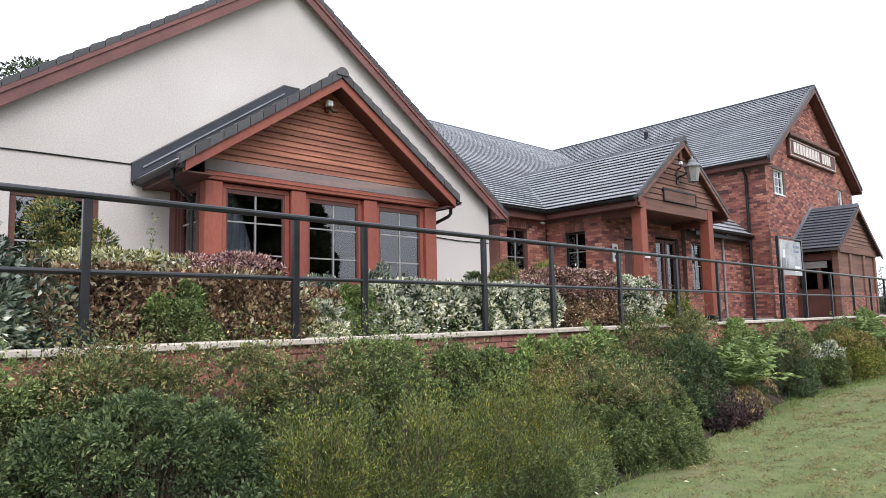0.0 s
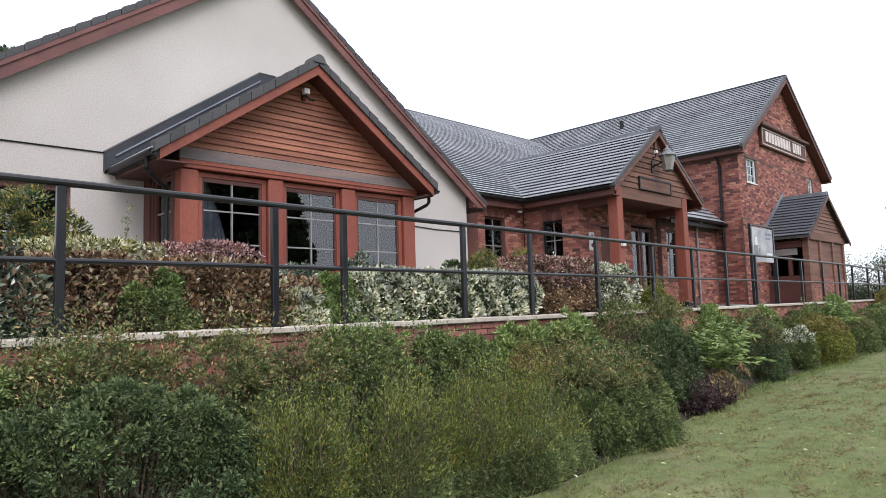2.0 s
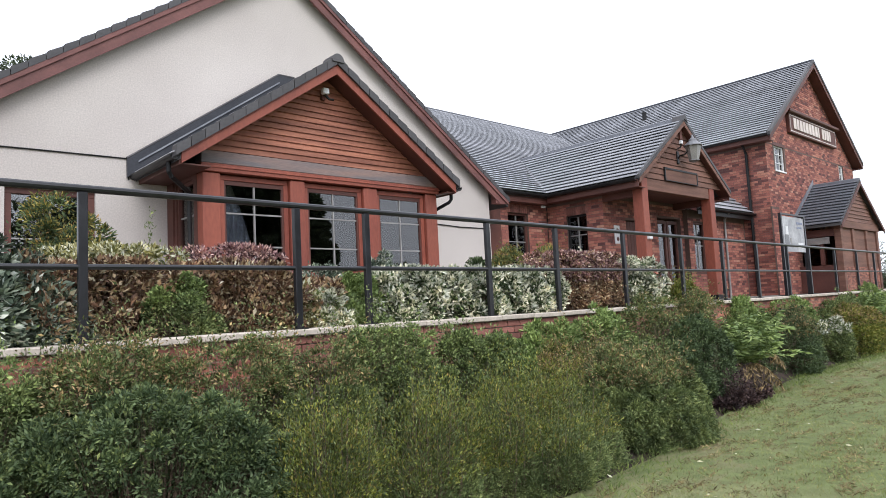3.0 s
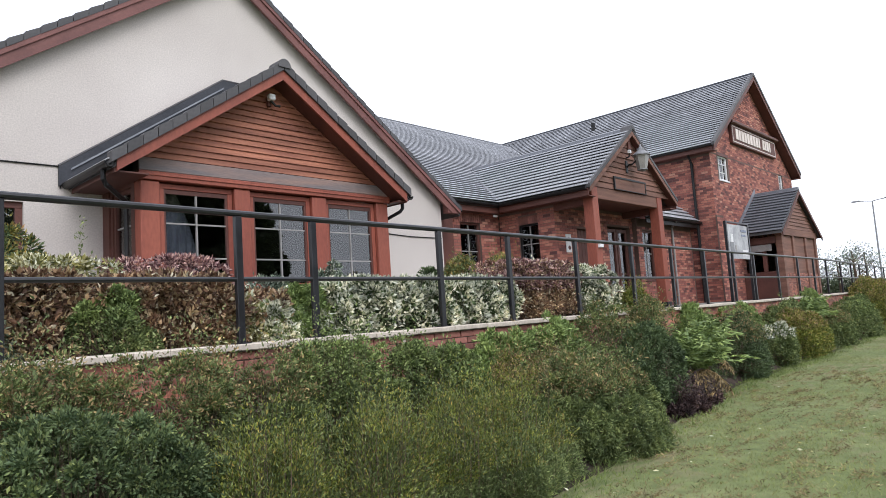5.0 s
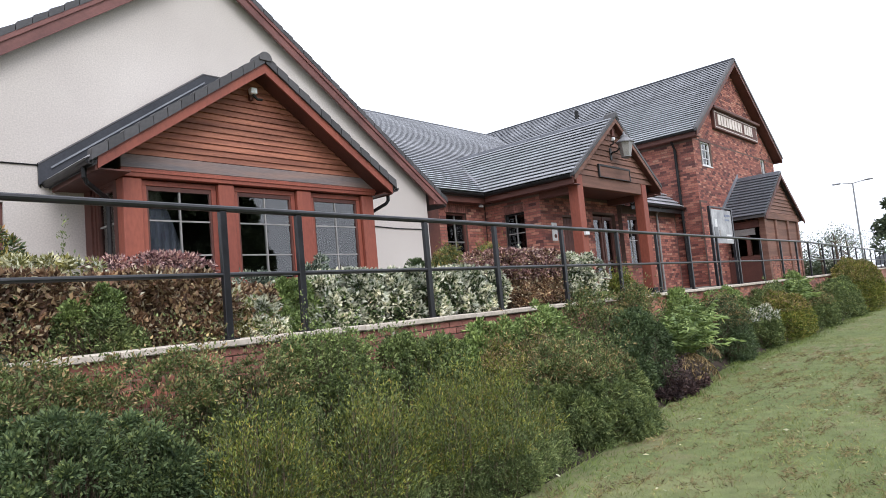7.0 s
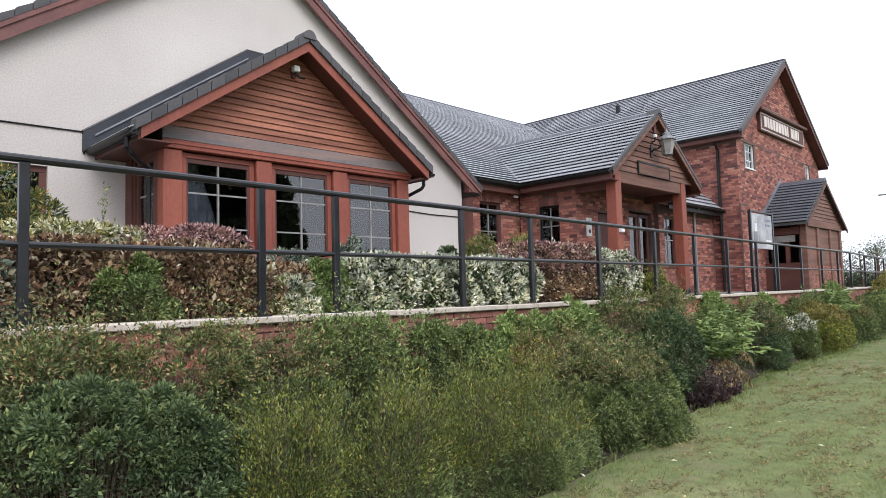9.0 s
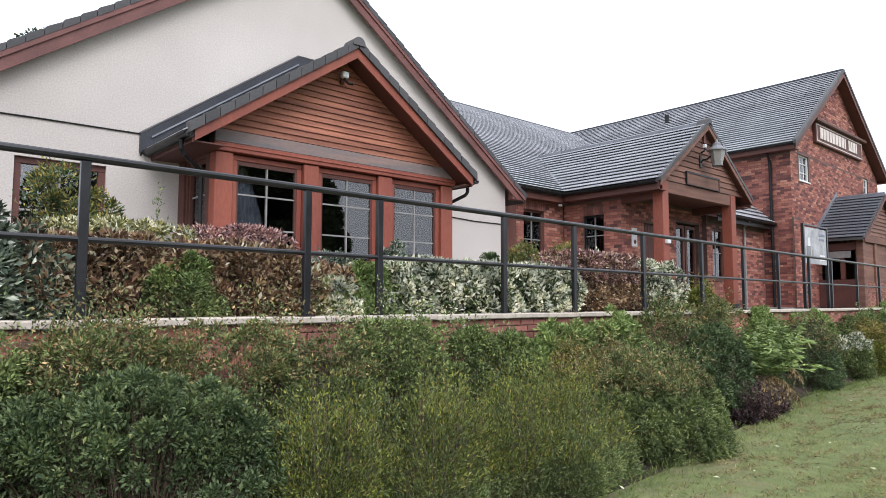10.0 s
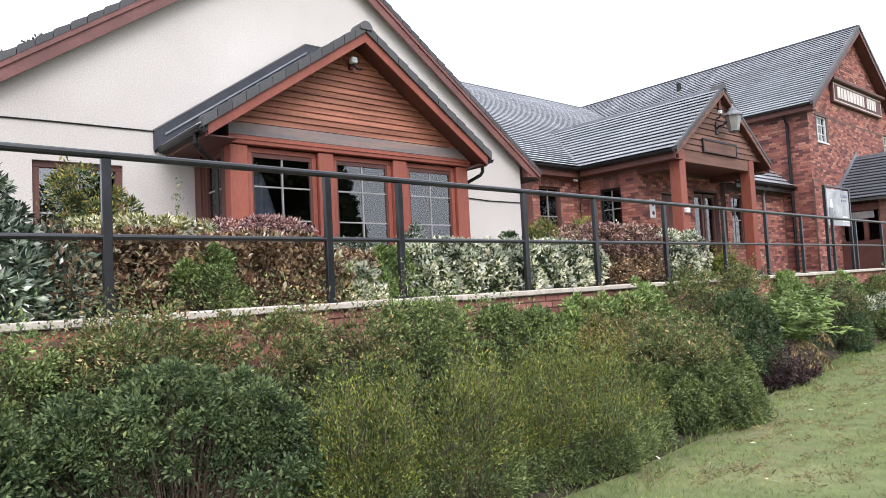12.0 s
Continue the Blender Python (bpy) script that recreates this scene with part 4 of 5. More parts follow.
for s in (-1, 1):
    one("verge_strip", M["tiledark"], tall, "", prism, [(TXM + s * (TH + 0.04), TY - 0.36, TE - 0.05), (TXM, TY - 0.36, TR - 0.04), (TXM, TY - 0.36, TR + 0.07), (TXM + s * (TH + 0.04), TY - 0.36, TE + 0.06)], (0, 0.12, 0))
    one("soffit", M["darkred"], tall, "", prism, [(TXM + s * TH, TY - 0.3, TE - 0.2), (TXM, TY - 0.3, TR - 0.22), (TXM, TY - 0.3, TR - 0.19), (TXM + s * TH, TY - 0.3, TE - 0.17)], (0, 0.298, 0))
    gx = TXM + s * (TH + 0.07)
    one("gutter", M["plastic"], tall, "black gutter", half_pipe, (gx, TY - 0.3, TE), (gx, 20, TE), 0.07)
    one("fascia", M["darkred"], tall, "", box, min(gx - s * 0.1, gx - s * 0.06), max(gx - s * 0.1, gx - s * 0.06), TY - 0.28, 20, TE - 0.2, TE - 0.04)
    one("eaves_soffit", M["darkred"], tall, "", box, *((gx + 0.1, TX0) if s < 0 else (TX1, gx - 0.1)), TY - 0.28, 20, TE - 0.2, TE - 0.17)
one("downpipe", M["plastic"], tall, "black rainwater pipe", tube, [(TX0 - 0.28, 9.0, TE - 0.06), (TX0 - 0.28, 9.0, TE - 0.2), (TX0 - 0.07, 9.0, TE - 0.45), (TX0 - 0.07, 9.0, FLOOR)], 0.05, 8)
one("vent_pipe", M["plastic"], tall, "black vent pipe through the roof", tube, [(25.3, 14.34, 7.0), (25.3, 14.34, 7.86)], 0.09, 10)
board = thing("name_sign", (TXM, TY - 0.1, 5.45), "dark red name board with pale raised lettering and a cornice", "sign")
one("panel", M["darkred"], board, "", box, SX0, SX1, TY - 0.12, TY - 0.004, SZ0, SZ1, 0.01)
one("cornice", M["darkred"], board, "", box, SX0 - 0.15, SX1 + 0.15, TY - 0.24, TY - 0.004, SZ1 + 0.005, SZ1 + 0.12, 0.02)
one("border", M["lettering"], board, "thin pale border", lambda bm: (box(bm, SX0 + 0.06, SX1 - 0.06, TY - 0.128, TY - 0.118, SZ0 + 0.05, SZ0 + 0.08), box(bm, SX0 + 0.06, SX1 - 0.06, TY - 0.128, TY - 0.118, SZ1 - 0.08, SZ1 - 0.05), box(bm, SX0 + 0.06, SX0 + 0.09, TY - 0.127, TY - 0.119, SZ0 + 0.08, SZ1 - 0.08), box(bm, SX1 - 0.09, SX1 - 0.06, TY - 0.127, TY - 0.119, SZ0 + 0.08, SZ1 - 0.08)))
rs = random.Random(5)
xx = SX0 + 0.32
for word in (9, 4):
    for i in range(word):
        wd = rs.choice((0.13, 0.19, 0.23))
        one("bar_mark", M["lettering"], board, "pale plain bar", box, xx, xx + wd, TY - 0.15, TY - 0.121, SZ0 + 0.16, SZ1 - 0.14, 0.006)
        xx += wd + 0.075
    xx += 0.22

# ---- small side porch in front of the tall house ----
SPX, SPH, SPY = 26.25, 2.36, 6.90
sp = thing("side_porch", (SPX, SPY, FLOOR), "small gabled timber porch with a grey tiled roof", "porch")
# darker tile tone carries the weaker sky reflection on these slopes
sroof = gable_roof(sp, SPX, SPH, 2.12, 3.72, SPY, TY - 0.002, 0.21, 0.08, M["slate"], "dark grey tiled porch roof", M["slate"])
boards(sp, SPX, 2.1, 2.25, 3.52, SPY + 0.16, 0.13, M["board2"])
one("gable_panel", M["darkred"], sp, "", prism, [(SPX - 2.15, SPY + 0.18, 2.2), (SPX + 2.15, SPY + 0.18, 2.2), (SPX, SPY + 0.18, 3.56)], (0, 0.06, 0))
barge(sp, SPX, SPH, 1.94, 3.54, SPY - 0.02, 0.13, 0.035, M["darkred"], "dark barge board")
one("beam", M["board2"], sp, "weathered beam", box, SPX - 2.12, SPX + 2.12, SPY + 0.12, SPY + 0.34, 2.0, 2.24, 0.01)
for x in (24.2, 25.4, 26.85, 28.1):
    one("post", M["board2"], sp, "square timber post", box, x, x + 0.2, SPY + 0.14, SPY + 0.34, FLOOR, 2.0, 0.01)
one("dwarf_wall", M["brick_x"], sp, "low brick wall", box, 24.42, 28.28, SPY + 0.18, SPY + 0.32, FLOOR, 0.7)
for x0, x1 in ((24.41, 25.39), (25.61, 26.84), (27.06, 28.09)):
    one("infill_panel", M["board2"], sp, "boarded infill panel", box, x0, x1, SPY + 0.2, SPY + 0.26, 0.71, 1.99)
one("side_rail", M["darkred"], sp, "", box, 24.22, 24.36, SPY + 0.35, TY - 0.01, 1.75, 1.98)
one("side_panel", M["darkred"], sp, "", box, 24.24, 24.32, SPY + 0.35, TY - 0.01, FLOOR, 0.8)
one("side_pale_board", M["bar"], sp, "pale side board", box, 24.20, 24.235, SPY + 0.5, TY - 0.05, 1.5, 1.72)
one("side_post", M["darkred"], sp, "", box, 24.22, 24.34, 7.6, 7.72, 0.81, 1.74)
one("flashing", M["lead"], sp, "pale lead flashing", prism, [(SPX - SPH - 0.02, TY - 0.03, 2.20), (SPX, TY - 0.03, 3.82), (SPX, TY - 0.03, 3.98), (SPX - SPH - 0.02, TY - 0.03, 2.36)], (0, 0.026, 0))

ban = thing("banner_stand", (19.0, 6.6, FLOOR), "printed grey and white banner on a black metal stand", "banner")
for x in (18.14, 19.74):
    one("pole", M["iron"], ban, "", box, x, x + 0.07, 6.60, 6.67, FLOOR, 2.02)
one("banner", M["printed"], ban, "grey and white printed sheet", box, 18.22, 19.73, 6.62, 6.635, 1.05, 1.98)
one("top_bar", M["iron"], ban, "", box, 18.14, 19.81, 6.60, 6.67, 2.021, 2.06)
for x0, x1, z0, z1, mm in ((18.36, 18.62, 1.2, 1.5, "galv"), (18.44, 18.6, 1.5, 1.72, "white"), (18.7, 18.8, 1.2, 1.42, "bar"), (19.22, 19.62, 1.80, 1.86, "curtain"), (19.22, 19.55, 1.68, 1.73, "curtain"), (19.22, 19.6, 1.15, 1.30, "white")):
    one("printed_patch", M[mm], ban, "", box, x0, x1, 6.612, 6.619, z0, z1)

# ---- boundary wall and railing ----
bw = thing("retaining_wall", (7, 5.2, LAWN), "low red brick retaining wall with pale stone coping", "wall")


def run_strip(bm, x0, x1, y_in, y_out, z0, z1, step=1.0):
    n = max(1, int((x1 - x0) / step))
    rings = []
    for i in range(n + 1):
        x = x0 + (x1 - x0) * i / n
        y = rail_y(x)
        rings.append([bm.verts.new(p) for p in ((x, y + y_in, z0), (x, y + y_out, z0), (x, y + y_out, z1), (x, y + y_in, z1))])
    for a, b in zip(rings, rings[1:]):
        for s in range(4):
            bm.faces.new((a[s], a[(s + 1) % 4], b[(s + 1) % 4], b[s]))
    bm.faces.new(rings[0][::-1]), bm.faces.new(rings[-1])


COP = -0.085
one("wall_core", M["mortar"], bw, "", run_strip, -8, 3.0, -0.09, 0.18, LAWN, COP - 0.055)
one("wall_core", M["mortar"], bw, "", run_strip, 3.0, 9.0, -0.08, 0.18, LAWN, COP - 0.055)
one("wall_core", M["brick_x"], bw, "", run_strip, 9.0, 62, -0.10, 0.18, LAWN, COP - 0.055)
one("wall_face", M["brick_x"], bw, "", run_strip, -8, 3.0, -0.11, -0.092, LAWN, COP - 0.056)
cb = bmesh.new()
box(cb, 0, 0.594, -0.15, 0.20, -0.055, 0.0, 0.008)
cme = bpy.data.meshes.new("coping_stone")
bmesh.ops.recalc_face_normals(cb, faces=cb.faces)
cb.to_mesh(cme)
cb.free()
cme.materials.append(M["stone"])
for i in range(117):
    x = -8 + 0.6 * i
    o = new("coping_stone", cme)
    o.parent = bw
    o.rotation_euler = (0, 0, math.atan2(rail_y(x + 0.6) - rail_y(x), 0.6))
    o.location = Vector((x, rail_y(x), COP + 0.002 * (i % 3))) - origin(bw)
bb = bmesh.new()
box(bb, 0, 0.215, -0.098, -0.02, 0, 0.065, 0.004)
bme = bpy.data.meshes.new("brick")
bmesh.ops.recalc_face_normals(bb, faces=bb.faces)
bb.to_mesh(bme)
bb.free()
bme.materials.append(M["brickpiece"])
for c in range(6):
    for i in range(27):
        x = 3.02 + 0.225 * i - (0.1125 if c % 2 else 0)
        o = new("brick", bme)
        o.parent = bw
        o.rotation_euler = (0, 0, 0.03)
        o.location = Vector((x, rail_y(x) - 0.004 + rs.uniform(-0.003, 0.003), COP - 0.055 - 0.075 * (c + 1))) - origin(bw)
one("joint_strip", M["stone"], bw, "pale vertical movement joint", box, 5.0, 5.035, rail_y(5) - 0.108, rail_y(5) - 0.02, -0.75, COP - 0.056)

rail = thing("railing", (7, 5.4, COP), "black painted two-bar metal railing on the wall", "railing")
PXS = [-2.2, -0.4, 1.38, 3.17, 3.97, 5.77, 7.12, 8.82, 10.66, 12.3, 13.95, 15.7, 17.15, 19.1, 21.1, 22.9, 24.7, 27.6, 30.2, 32.6, 34.9, 37.9, 41.9, 44.8, 47.6, 50.5, 53.6, 57.0, 60.6]
for x in PXS:
    y = rail_y(x)
    p = one("post", M["iron"], rail, "", box, x - 0.032, x + 0.032, y - 0.026, y + 0.026, COP, 1.02, 0.005)
    one("base_plate", M["iron"], p, "", box, x - 0.065, x + 0.065, y - 0.055, y + 0.055, COP + 0.001, COP + 0.012)
xs = [-6 + i for i in range(69)]
one("top_rail", M["iron"], rail, "round black top rail", tube, [(x, rail_y(x), 1.045) for x in xs], 0.029, 10)
one("mid_rail", M["iron"], rail, "", tube, [(x, rail_y(x), 0.47) for x in xs], 0.022, 10)

# ---- planting ----
def leaf_mesh(name, material, pos, direc, size, width, rng, fold=0.25):
    """Pointed leaves, each a folded diamond, at pos along direc."""
    n = len(pos)
    d = direc / (np.linalg.norm(direc, axis=1, keepdims=True) + 1e-9)
    r = rng.normal(size=(n, 3))
    s = np.cross(d, r)
    s /= np.linalg.norm(s, axis=1, keepdims=True) + 1e-9
    up = np.cross(s, d)
    ln = (size * rng.uniform(0.6, 1.25, n))[:, None]
    wd = ln * width
    v = np.empty((n, 4, 3))
    v[:, 0] = pos
    v[:, 1] = pos + d * ln * 0.45 + s * wd * 0.5 + up * wd * fold
    v[:, 2] = pos + d * ln
    v[:, 3] = pos + d * ln * 0.45 - s * wd * 0.5 + up * wd * fold
    base = np.arange(n)[:, None] * 4
    tri = np.concatenate([base + np.array([0, 1, 2]), base + np.array([0, 2, 3])], axis=1).reshape(-1)
    me = bpy.data.meshes.new(name)
    me.vertices.add(n * 4)
    me.vertices.foreach_set("co", v.reshape(-1).astype(np.float32))
    me.loops.add(len(tri))
    me.loops.foreach_set("vertex_index", tri.astype(np.int32))
    me.polygons.add(n * 2)
    me.polygons.foreach_set("loop_start", np.arange(0, n * 6, 3, dtype=np.int32))
    me.update(calc_edges=True)
    me.materials.append(material)
    return me


def twig_mesh(name, material, a, b, r):
    """Thin three-sided twigs from a to b."""
    n = len(a)
    d = b - a
    s = np.cross(d, np.array([0.3, 0.8, 0.1]))
    s /= np.linalg.norm(s, axis=1, keepdims=True) + 1e-9
    t = np.cross(d, s)
    t /= np.linalg.norm(t, axis=1, keepdims=True) + 1e-9
    v = np.empty((n, 4, 3))
    for i, an in enumerate((0, 2.094, 4.189)):
        v[:, i] = a + r * (math.cos(an) * s + math.sin(an) * t)
    v[:, 3] = b
    base = np.arange(n)[:, None] * 4
    tri = np.concatenate([base + np.array(q) for q in ([0, 1, 3], [1, 2, 3], [2, 0, 3])], axis=1).reshape(-1)
    me = bpy.data.meshes.new(name)
    me.vertices.add(n * 4)
    me.vertices.foreach_set("co", v.reshape(-1).astype(np.float32))
    me.loops.add(len(tri))
    me.loops.foreach_set("vertex_index", tri.astype(np.int32))
    me.polygons.add(n * 3)
    me.polygons.foreach_set("loop_start", np.arange(0, n * 9, 3, dtype=np.int32))
    me.update(calc_edges=True)
    me.materials.append(material)
    return me


SEED = [11]
GROUPS = dict(feathery_shrub="feathery shrubs on the bank", loose_shrub="loose shrubs along the wall", rounded_shrub="rounded shrubs on the bank", leafy_shrub="leafy shrubs in the beds", bright_shrub="bright shrubs below the coping",
              copper_hedge="hedge plants behind the railing", variegated_hedge="hedge plants behind the railing", purple_plant="purple plants at the lawn edge", green_dwarf_shrub="dwarf shrubs behind the railing",
              variegated_shrub="variegated shrubs by the building", plum_shrub="plum shrubs by the building", grey_shrub="grey shrubs by the post", tree="trees in the distance", young_tree="young trees beyond the railing")


def shrub(name, label, c, rx, ry, z0, z1, leaf, twigs=900, per=14, size=0.045, width=0.5, shape="dome", upright=0.35, spread=0.35, lump=0.22, tips=None, tipshare=0.0, category="shrub", reach=0.55, sprays=0, tipz=0.55, clump=0.085):
    """A shrub: twigs run from its heart to an uneven outline, with leaves along their outer part."""
    SEED[0] += 1
    rng = np.random.default_rng(SEED[0])
    h = z1 - z0
    mid = np.array([c[0], c[1], z0 + 0.12 * h])
    size3 = np.array([rx, ry, 0.88 * h])
    if shape == "box":
        th = rng.uniform(0, 2 * np.pi, twigs)
        el = np.arcsin(rng.uniform(0.0, 1.0, twigs) ** 0.9)
        dirs = np.stack([np.cos(el) * np.cos(th), np.cos(el) * np.sin(th), np.sin(el)], 1)
        dirs = dirs / np.max(np.abs(dirs), axis=1, keepdims=True) ** 0.75
        dirs = dirs * np.minimum(1, 1.35 / np.linalg.norm(dirs, axis=1, keepdims=True))
        dirs[:, 2] = np.minimum(dirs[:, 2], 1)
        sc = np.clip(1 + 0.5 * lump * np.sin(9 * th + 5 * el) + rng.normal(0, 0.07, twigs), 0.78, 1.12)
        tip = mid + dirs * sc[:, None] * size3
    else:
        # several rounded masses of growth of uneven size share the outline
        lobes = 9 + int(9 * lump / 0.3)
        lt = rng.uniform(0, 2 * np.pi, lobes)
        le = np.arcsin(rng.uniform(-0.15, 1.0, lobes))
        ld = np.stack([np.cos(le) * np.cos(lt), np.cos(le) * np.sin(lt), np.sin(le)], 1)
        lr = rng.uniform(0.28, 0.48, lobes) * (1 if lump > 0.18 else 1.15)
        lc = ld * (1.0 - lr)[:, None] * rng.uniform(0.9, 1.06, lobes)[:, None]
        pk = rng.choice(lobes, twigs, p=lr ** 2 / np.sum(lr ** 2))
        rd = rng.normal(size=(twigs, 3))
        rd /= np.linalg.norm(rd, axis=1, keepdims=True)
        dirs = rd + 0.75 * ld[pk]
        dirs /= np.linalg.norm(dirs, axis=1, keepdims=True)
        tip = mid + (lc[pk] + dirs * (lr[pk] * rng.uniform(0.85, 1.12, twigs))[:, None]) * size3
    tip[:, 2] = np.maximum(tip[:, 2], z0 + 0.03)
    heart = np.stack([c[0] + (tip[:, 0] - c[0]) * upright, c[1] + (tip[:, 1] - c[1]) * upright, np.full(twigs, z0)], 1)
    if sprays:
        tip[:sprays, 2] += 0.4 * rng.uniform(0.15, 1.0, sprays) ** 2 * (tip[:sprays, 2] > z0 + 0.6 * h)
    out = dirs / (np.linalg.norm(dirs, axis=1, keepdims=True) + 1e-9)
    tw = (tip - heart) / (np.linalg.norm(tip - heart, axis=1, keepdims=True) + 1e-9)
    # loose leaves along the twigs
    loose = twigs if not clump else min(twigs, max(sprays, twigs // 4))
    k = rng.uniform(1 - reach, 1.0, (loose, per)) ** 0.8
    pos = heart[:loose, None] + (tip - heart)[:loose, None] * k[..., None]
    pos += rng.normal(0, 0.022, pos.shape)
    dd = (0.5 * tw + 0.5 * out)[:loose, None] + rng.normal(0, spread + 0.25, pos.shape)
    k, pos, dd = k.reshape(-1), pos.reshape(-1, 3), dd.reshape(-1, 3)
    if clump and loose < twigs:
        # the rest sit in sprigs at the outline, with gaps between them
        area = 2 * np.pi * (rx * ry + rx * h + ry * h) / 3
        sprigs = int(min(twigs - loose, max(16, area / (1.45 * clump) ** 2)))
        left = (twigs - loose) * per
        own = rng.integers(twigs - sprigs, twigs, left)
        ray = rng.normal(size=(left, 3)) + 0.8 * out[own] + np.array([0, 0, 0.45])
        ray /= np.linalg.norm(ray, axis=1, keepdims=True)
        far_out = rng.uniform(0.1, 1.0, left) ** 0.6
        girth = clump * rng.uniform(0.6, 1.4, twigs)[own]
        pos = np.concatenate([pos, tip[own] - out[own] * (0.7 * girth)[:, None] + ray * (far_out * girth)[:, None]])
        dd = np.concatenate([dd, ray + rng.normal(0, 0.4, ray.shape)])
        k = np.concatenate([k, 0.55 + 0.45 * far_out])
    pos[:, 2] = np.maximum(pos[:, 2], z0 + 0.01)
    ob = thing(name, (c[0], c[1], z0), label, category, GROUPS.get(name, ""))
    base = np.array([c[0], c[1], z0])
    sel = np.zeros(len(k), bool)
    # outer leaves get the tip colour; darker inner and lower ones also paint in shade
    if tips:
        sel = (k > 0.8) & (rng.uniform(size=k.shape) < tipshare) & (pos[:, 2] > z0 + tipz * h)
    me = leaf_mesh("foliage", leaf, pos[~sel] - base, dd[~sel], size, width, rng)
    f = new("foliage", me)
    f.parent = ob
    f["kind"] = "stuff"
    if tips and sel.any():
        f2 = new("outer_leaves", leaf_mesh("outer_leaves", tips, pos[sel] - base, dd[sel], size, width, rng))
        f2.parent = ob
        f2["kind"] = "stuff"
    m2 = twig_mesh("branchwork", M["stem"], heart[::3] - base, tip[::3] - base, 0.004)
    f3 = new("branchwork", m2)
    f3.parent = ob
    f3["kind"] = "stuff"
    return ob


# bank below the wall, near the lawn
shrub("leafy_shrub", "dense dark green leafy shrub on the bank", (1.5, 4.2), 1.0, 0.72, LAWN, -0.34, L["dark"], 5200, 15, 0.034, 0.45, lump=0.35, tips=L["mid"], tipshare=0.35, spread=0.6)
shrub("leafy_shrub", "dense dark green leafy shrub at the end of the bed", (0.0, 4.35), 0.95, 0.75, LAWN, -0.2, L["dark"], 4200, 15, 0.034, 0.45, lump=0.35, tips=L["mid"], tipshare=0.35, spread=0.6)
shrub("feathery_shrub", "feathery olive-green shrub with fine upright stems", (2.6, 3.98), 0.66, 0.5, LAWN, -0.62, L["mid"], 2400, 20, 0.03, 0.3, upright=0.8, spread=0.1, reach=0.75, sprays=900, lump=0.3, tips=L["feather"], tipshare=0.8, tipz=0.3, clump=0)
shrub("feathery_shrub", "feathery olive-green shrub with fine upright stems", (3.35, 3.92), 0.8, 0.5, LAWN, -0.58, L["mid"], 3000, 20, 0.03, 0.3, upright=0.8, spread=0.1, reach=0.75, sprays=1100, lump=0.3, tips=L["feather"], tipshare=0.8, tipz=0.3, clump=0)
shrub("feathery_shrub", "feathery olive-green shrub with fine upright stems", (4.3, 3.95), 0.85, 0.52, LAWN, -0.56, L["mid"], 3200, 20, 0.03, 0.3, upright=0.8, spread=0.1, reach=0.75, sprays=1100, lump=0.3, tips=L["feather"], tipshare=0.8, tipz=0.3, clump=0)
shrub("feathery_shrub", "feathery olive-green shrub with fine upright stems", (5.2, 3.98), 0.75, 0.55, LAWN, -0.58, L["mid"], 2300, 20, 0.03, 0.3, upright=0.8, spread=0.1, reach=0.75, sprays=800, lump=0.3, tips=L["feather"], tipshare=0.8, tipz=0.3, clump=0)
shrub("feathery_shrub", "low feathery olive-green shrub at the lawn edge", (4.65, 3.62), 0.62, 0.36, LAWN, -0.92, L["mid"], 1900, 20, 0.03, 0.3, upright=0.8, spread=0.15, reach=0.75, sprays=400, lump=0.3, tips=L["feather"], tipshare=0.5, tipz=0.5, clump=0)
shrub("rounded_shrub", "dense rounded green shrub with rusty tips", (6.7, 4.08), 1.10, 0.78, LAWN, -0.48, L["mid"], 6200, 18, 0.045, 0.26, upright=0.4, lump=0.22, tips=L["rusty"], tipshare=0.35, tipz=0.62, sprays=900, clump=0.065)
shrub("rusty_shrub", "airy shrub with rusty brown shoots", (6.5, 4.62), 1.0, 0.36, LAWN + 0.3, -0.30, L["feather"], 1700, 16, 0.03, 0.35, upright=0.7, tips=L["rusty"], tipshare=0.9, sprays=700)
# strip against the wall
for x, top, lf, tp in ((-0.6, 0.04, "mid", "rusty"), (0.5, 0.02, "mid", "bright"), (1.4, 0.0, "mid", "rusty"), (2.2, 0.03, "mid", "rusty"), (2.95, 0.05, "mid", "rusty"), (3.7, -0.02, "mid", "bright")):
    shrub("loose_shrub", "loose green shrub with thin brownish sprays", (x, 4.62), 0.74, 0.42, -1.2, top, L[lf], 2500, 15, 0.032, 0.42, spread=0.55, tips=L[tp], tipshare=0.4, sprays=800, lump=0.35, reach=0.4, clump=0.075)
shrub("leafy_shrub", "grey-green leafy shrub in the middle of the bed", (3.55, 4.45), 0.5, 0.3, -1.2, -0.42, L["mid"], 1300, 12, 0.036, 0.45, spread=0.6, lump=0.35)
shrub("loose_shrub", "loose mid-green shrub below the coping", (4.55, 4.7), 0.65, 0.38, -1.15, -0.16, L["mid"], 1700, 14, 0.036, 0.45, spread=0.55, tips=L["bright"], tipshare=0.35, sprays=250, lump=0.35)
shrub("low_shrub", "low leafy green shrub against the brickwork", (5.2, 4.8), 0.7, 0.3, -1.1, -0.22, L["mid"], 1300, 12, 0.045, 0.5, spread=0.5, tips=L["bright"], tipshare=0.4)
shrub("bright_shrub", "bright yellow-green leafy shrub", (6.25, 4.9), 0.85, 0.3, -1.1, -0.17, L["bright"], 1500, 12, 0.055, 0.45, spread=0.5)
shrub("bright_shrub", "bright yellow-green leafy shrub", (7.4, 4.95), 0.8, 0.3, -1.1, -0.02, L["bright"], 1200, 12, 0.055, 0.45, spread=0.5)
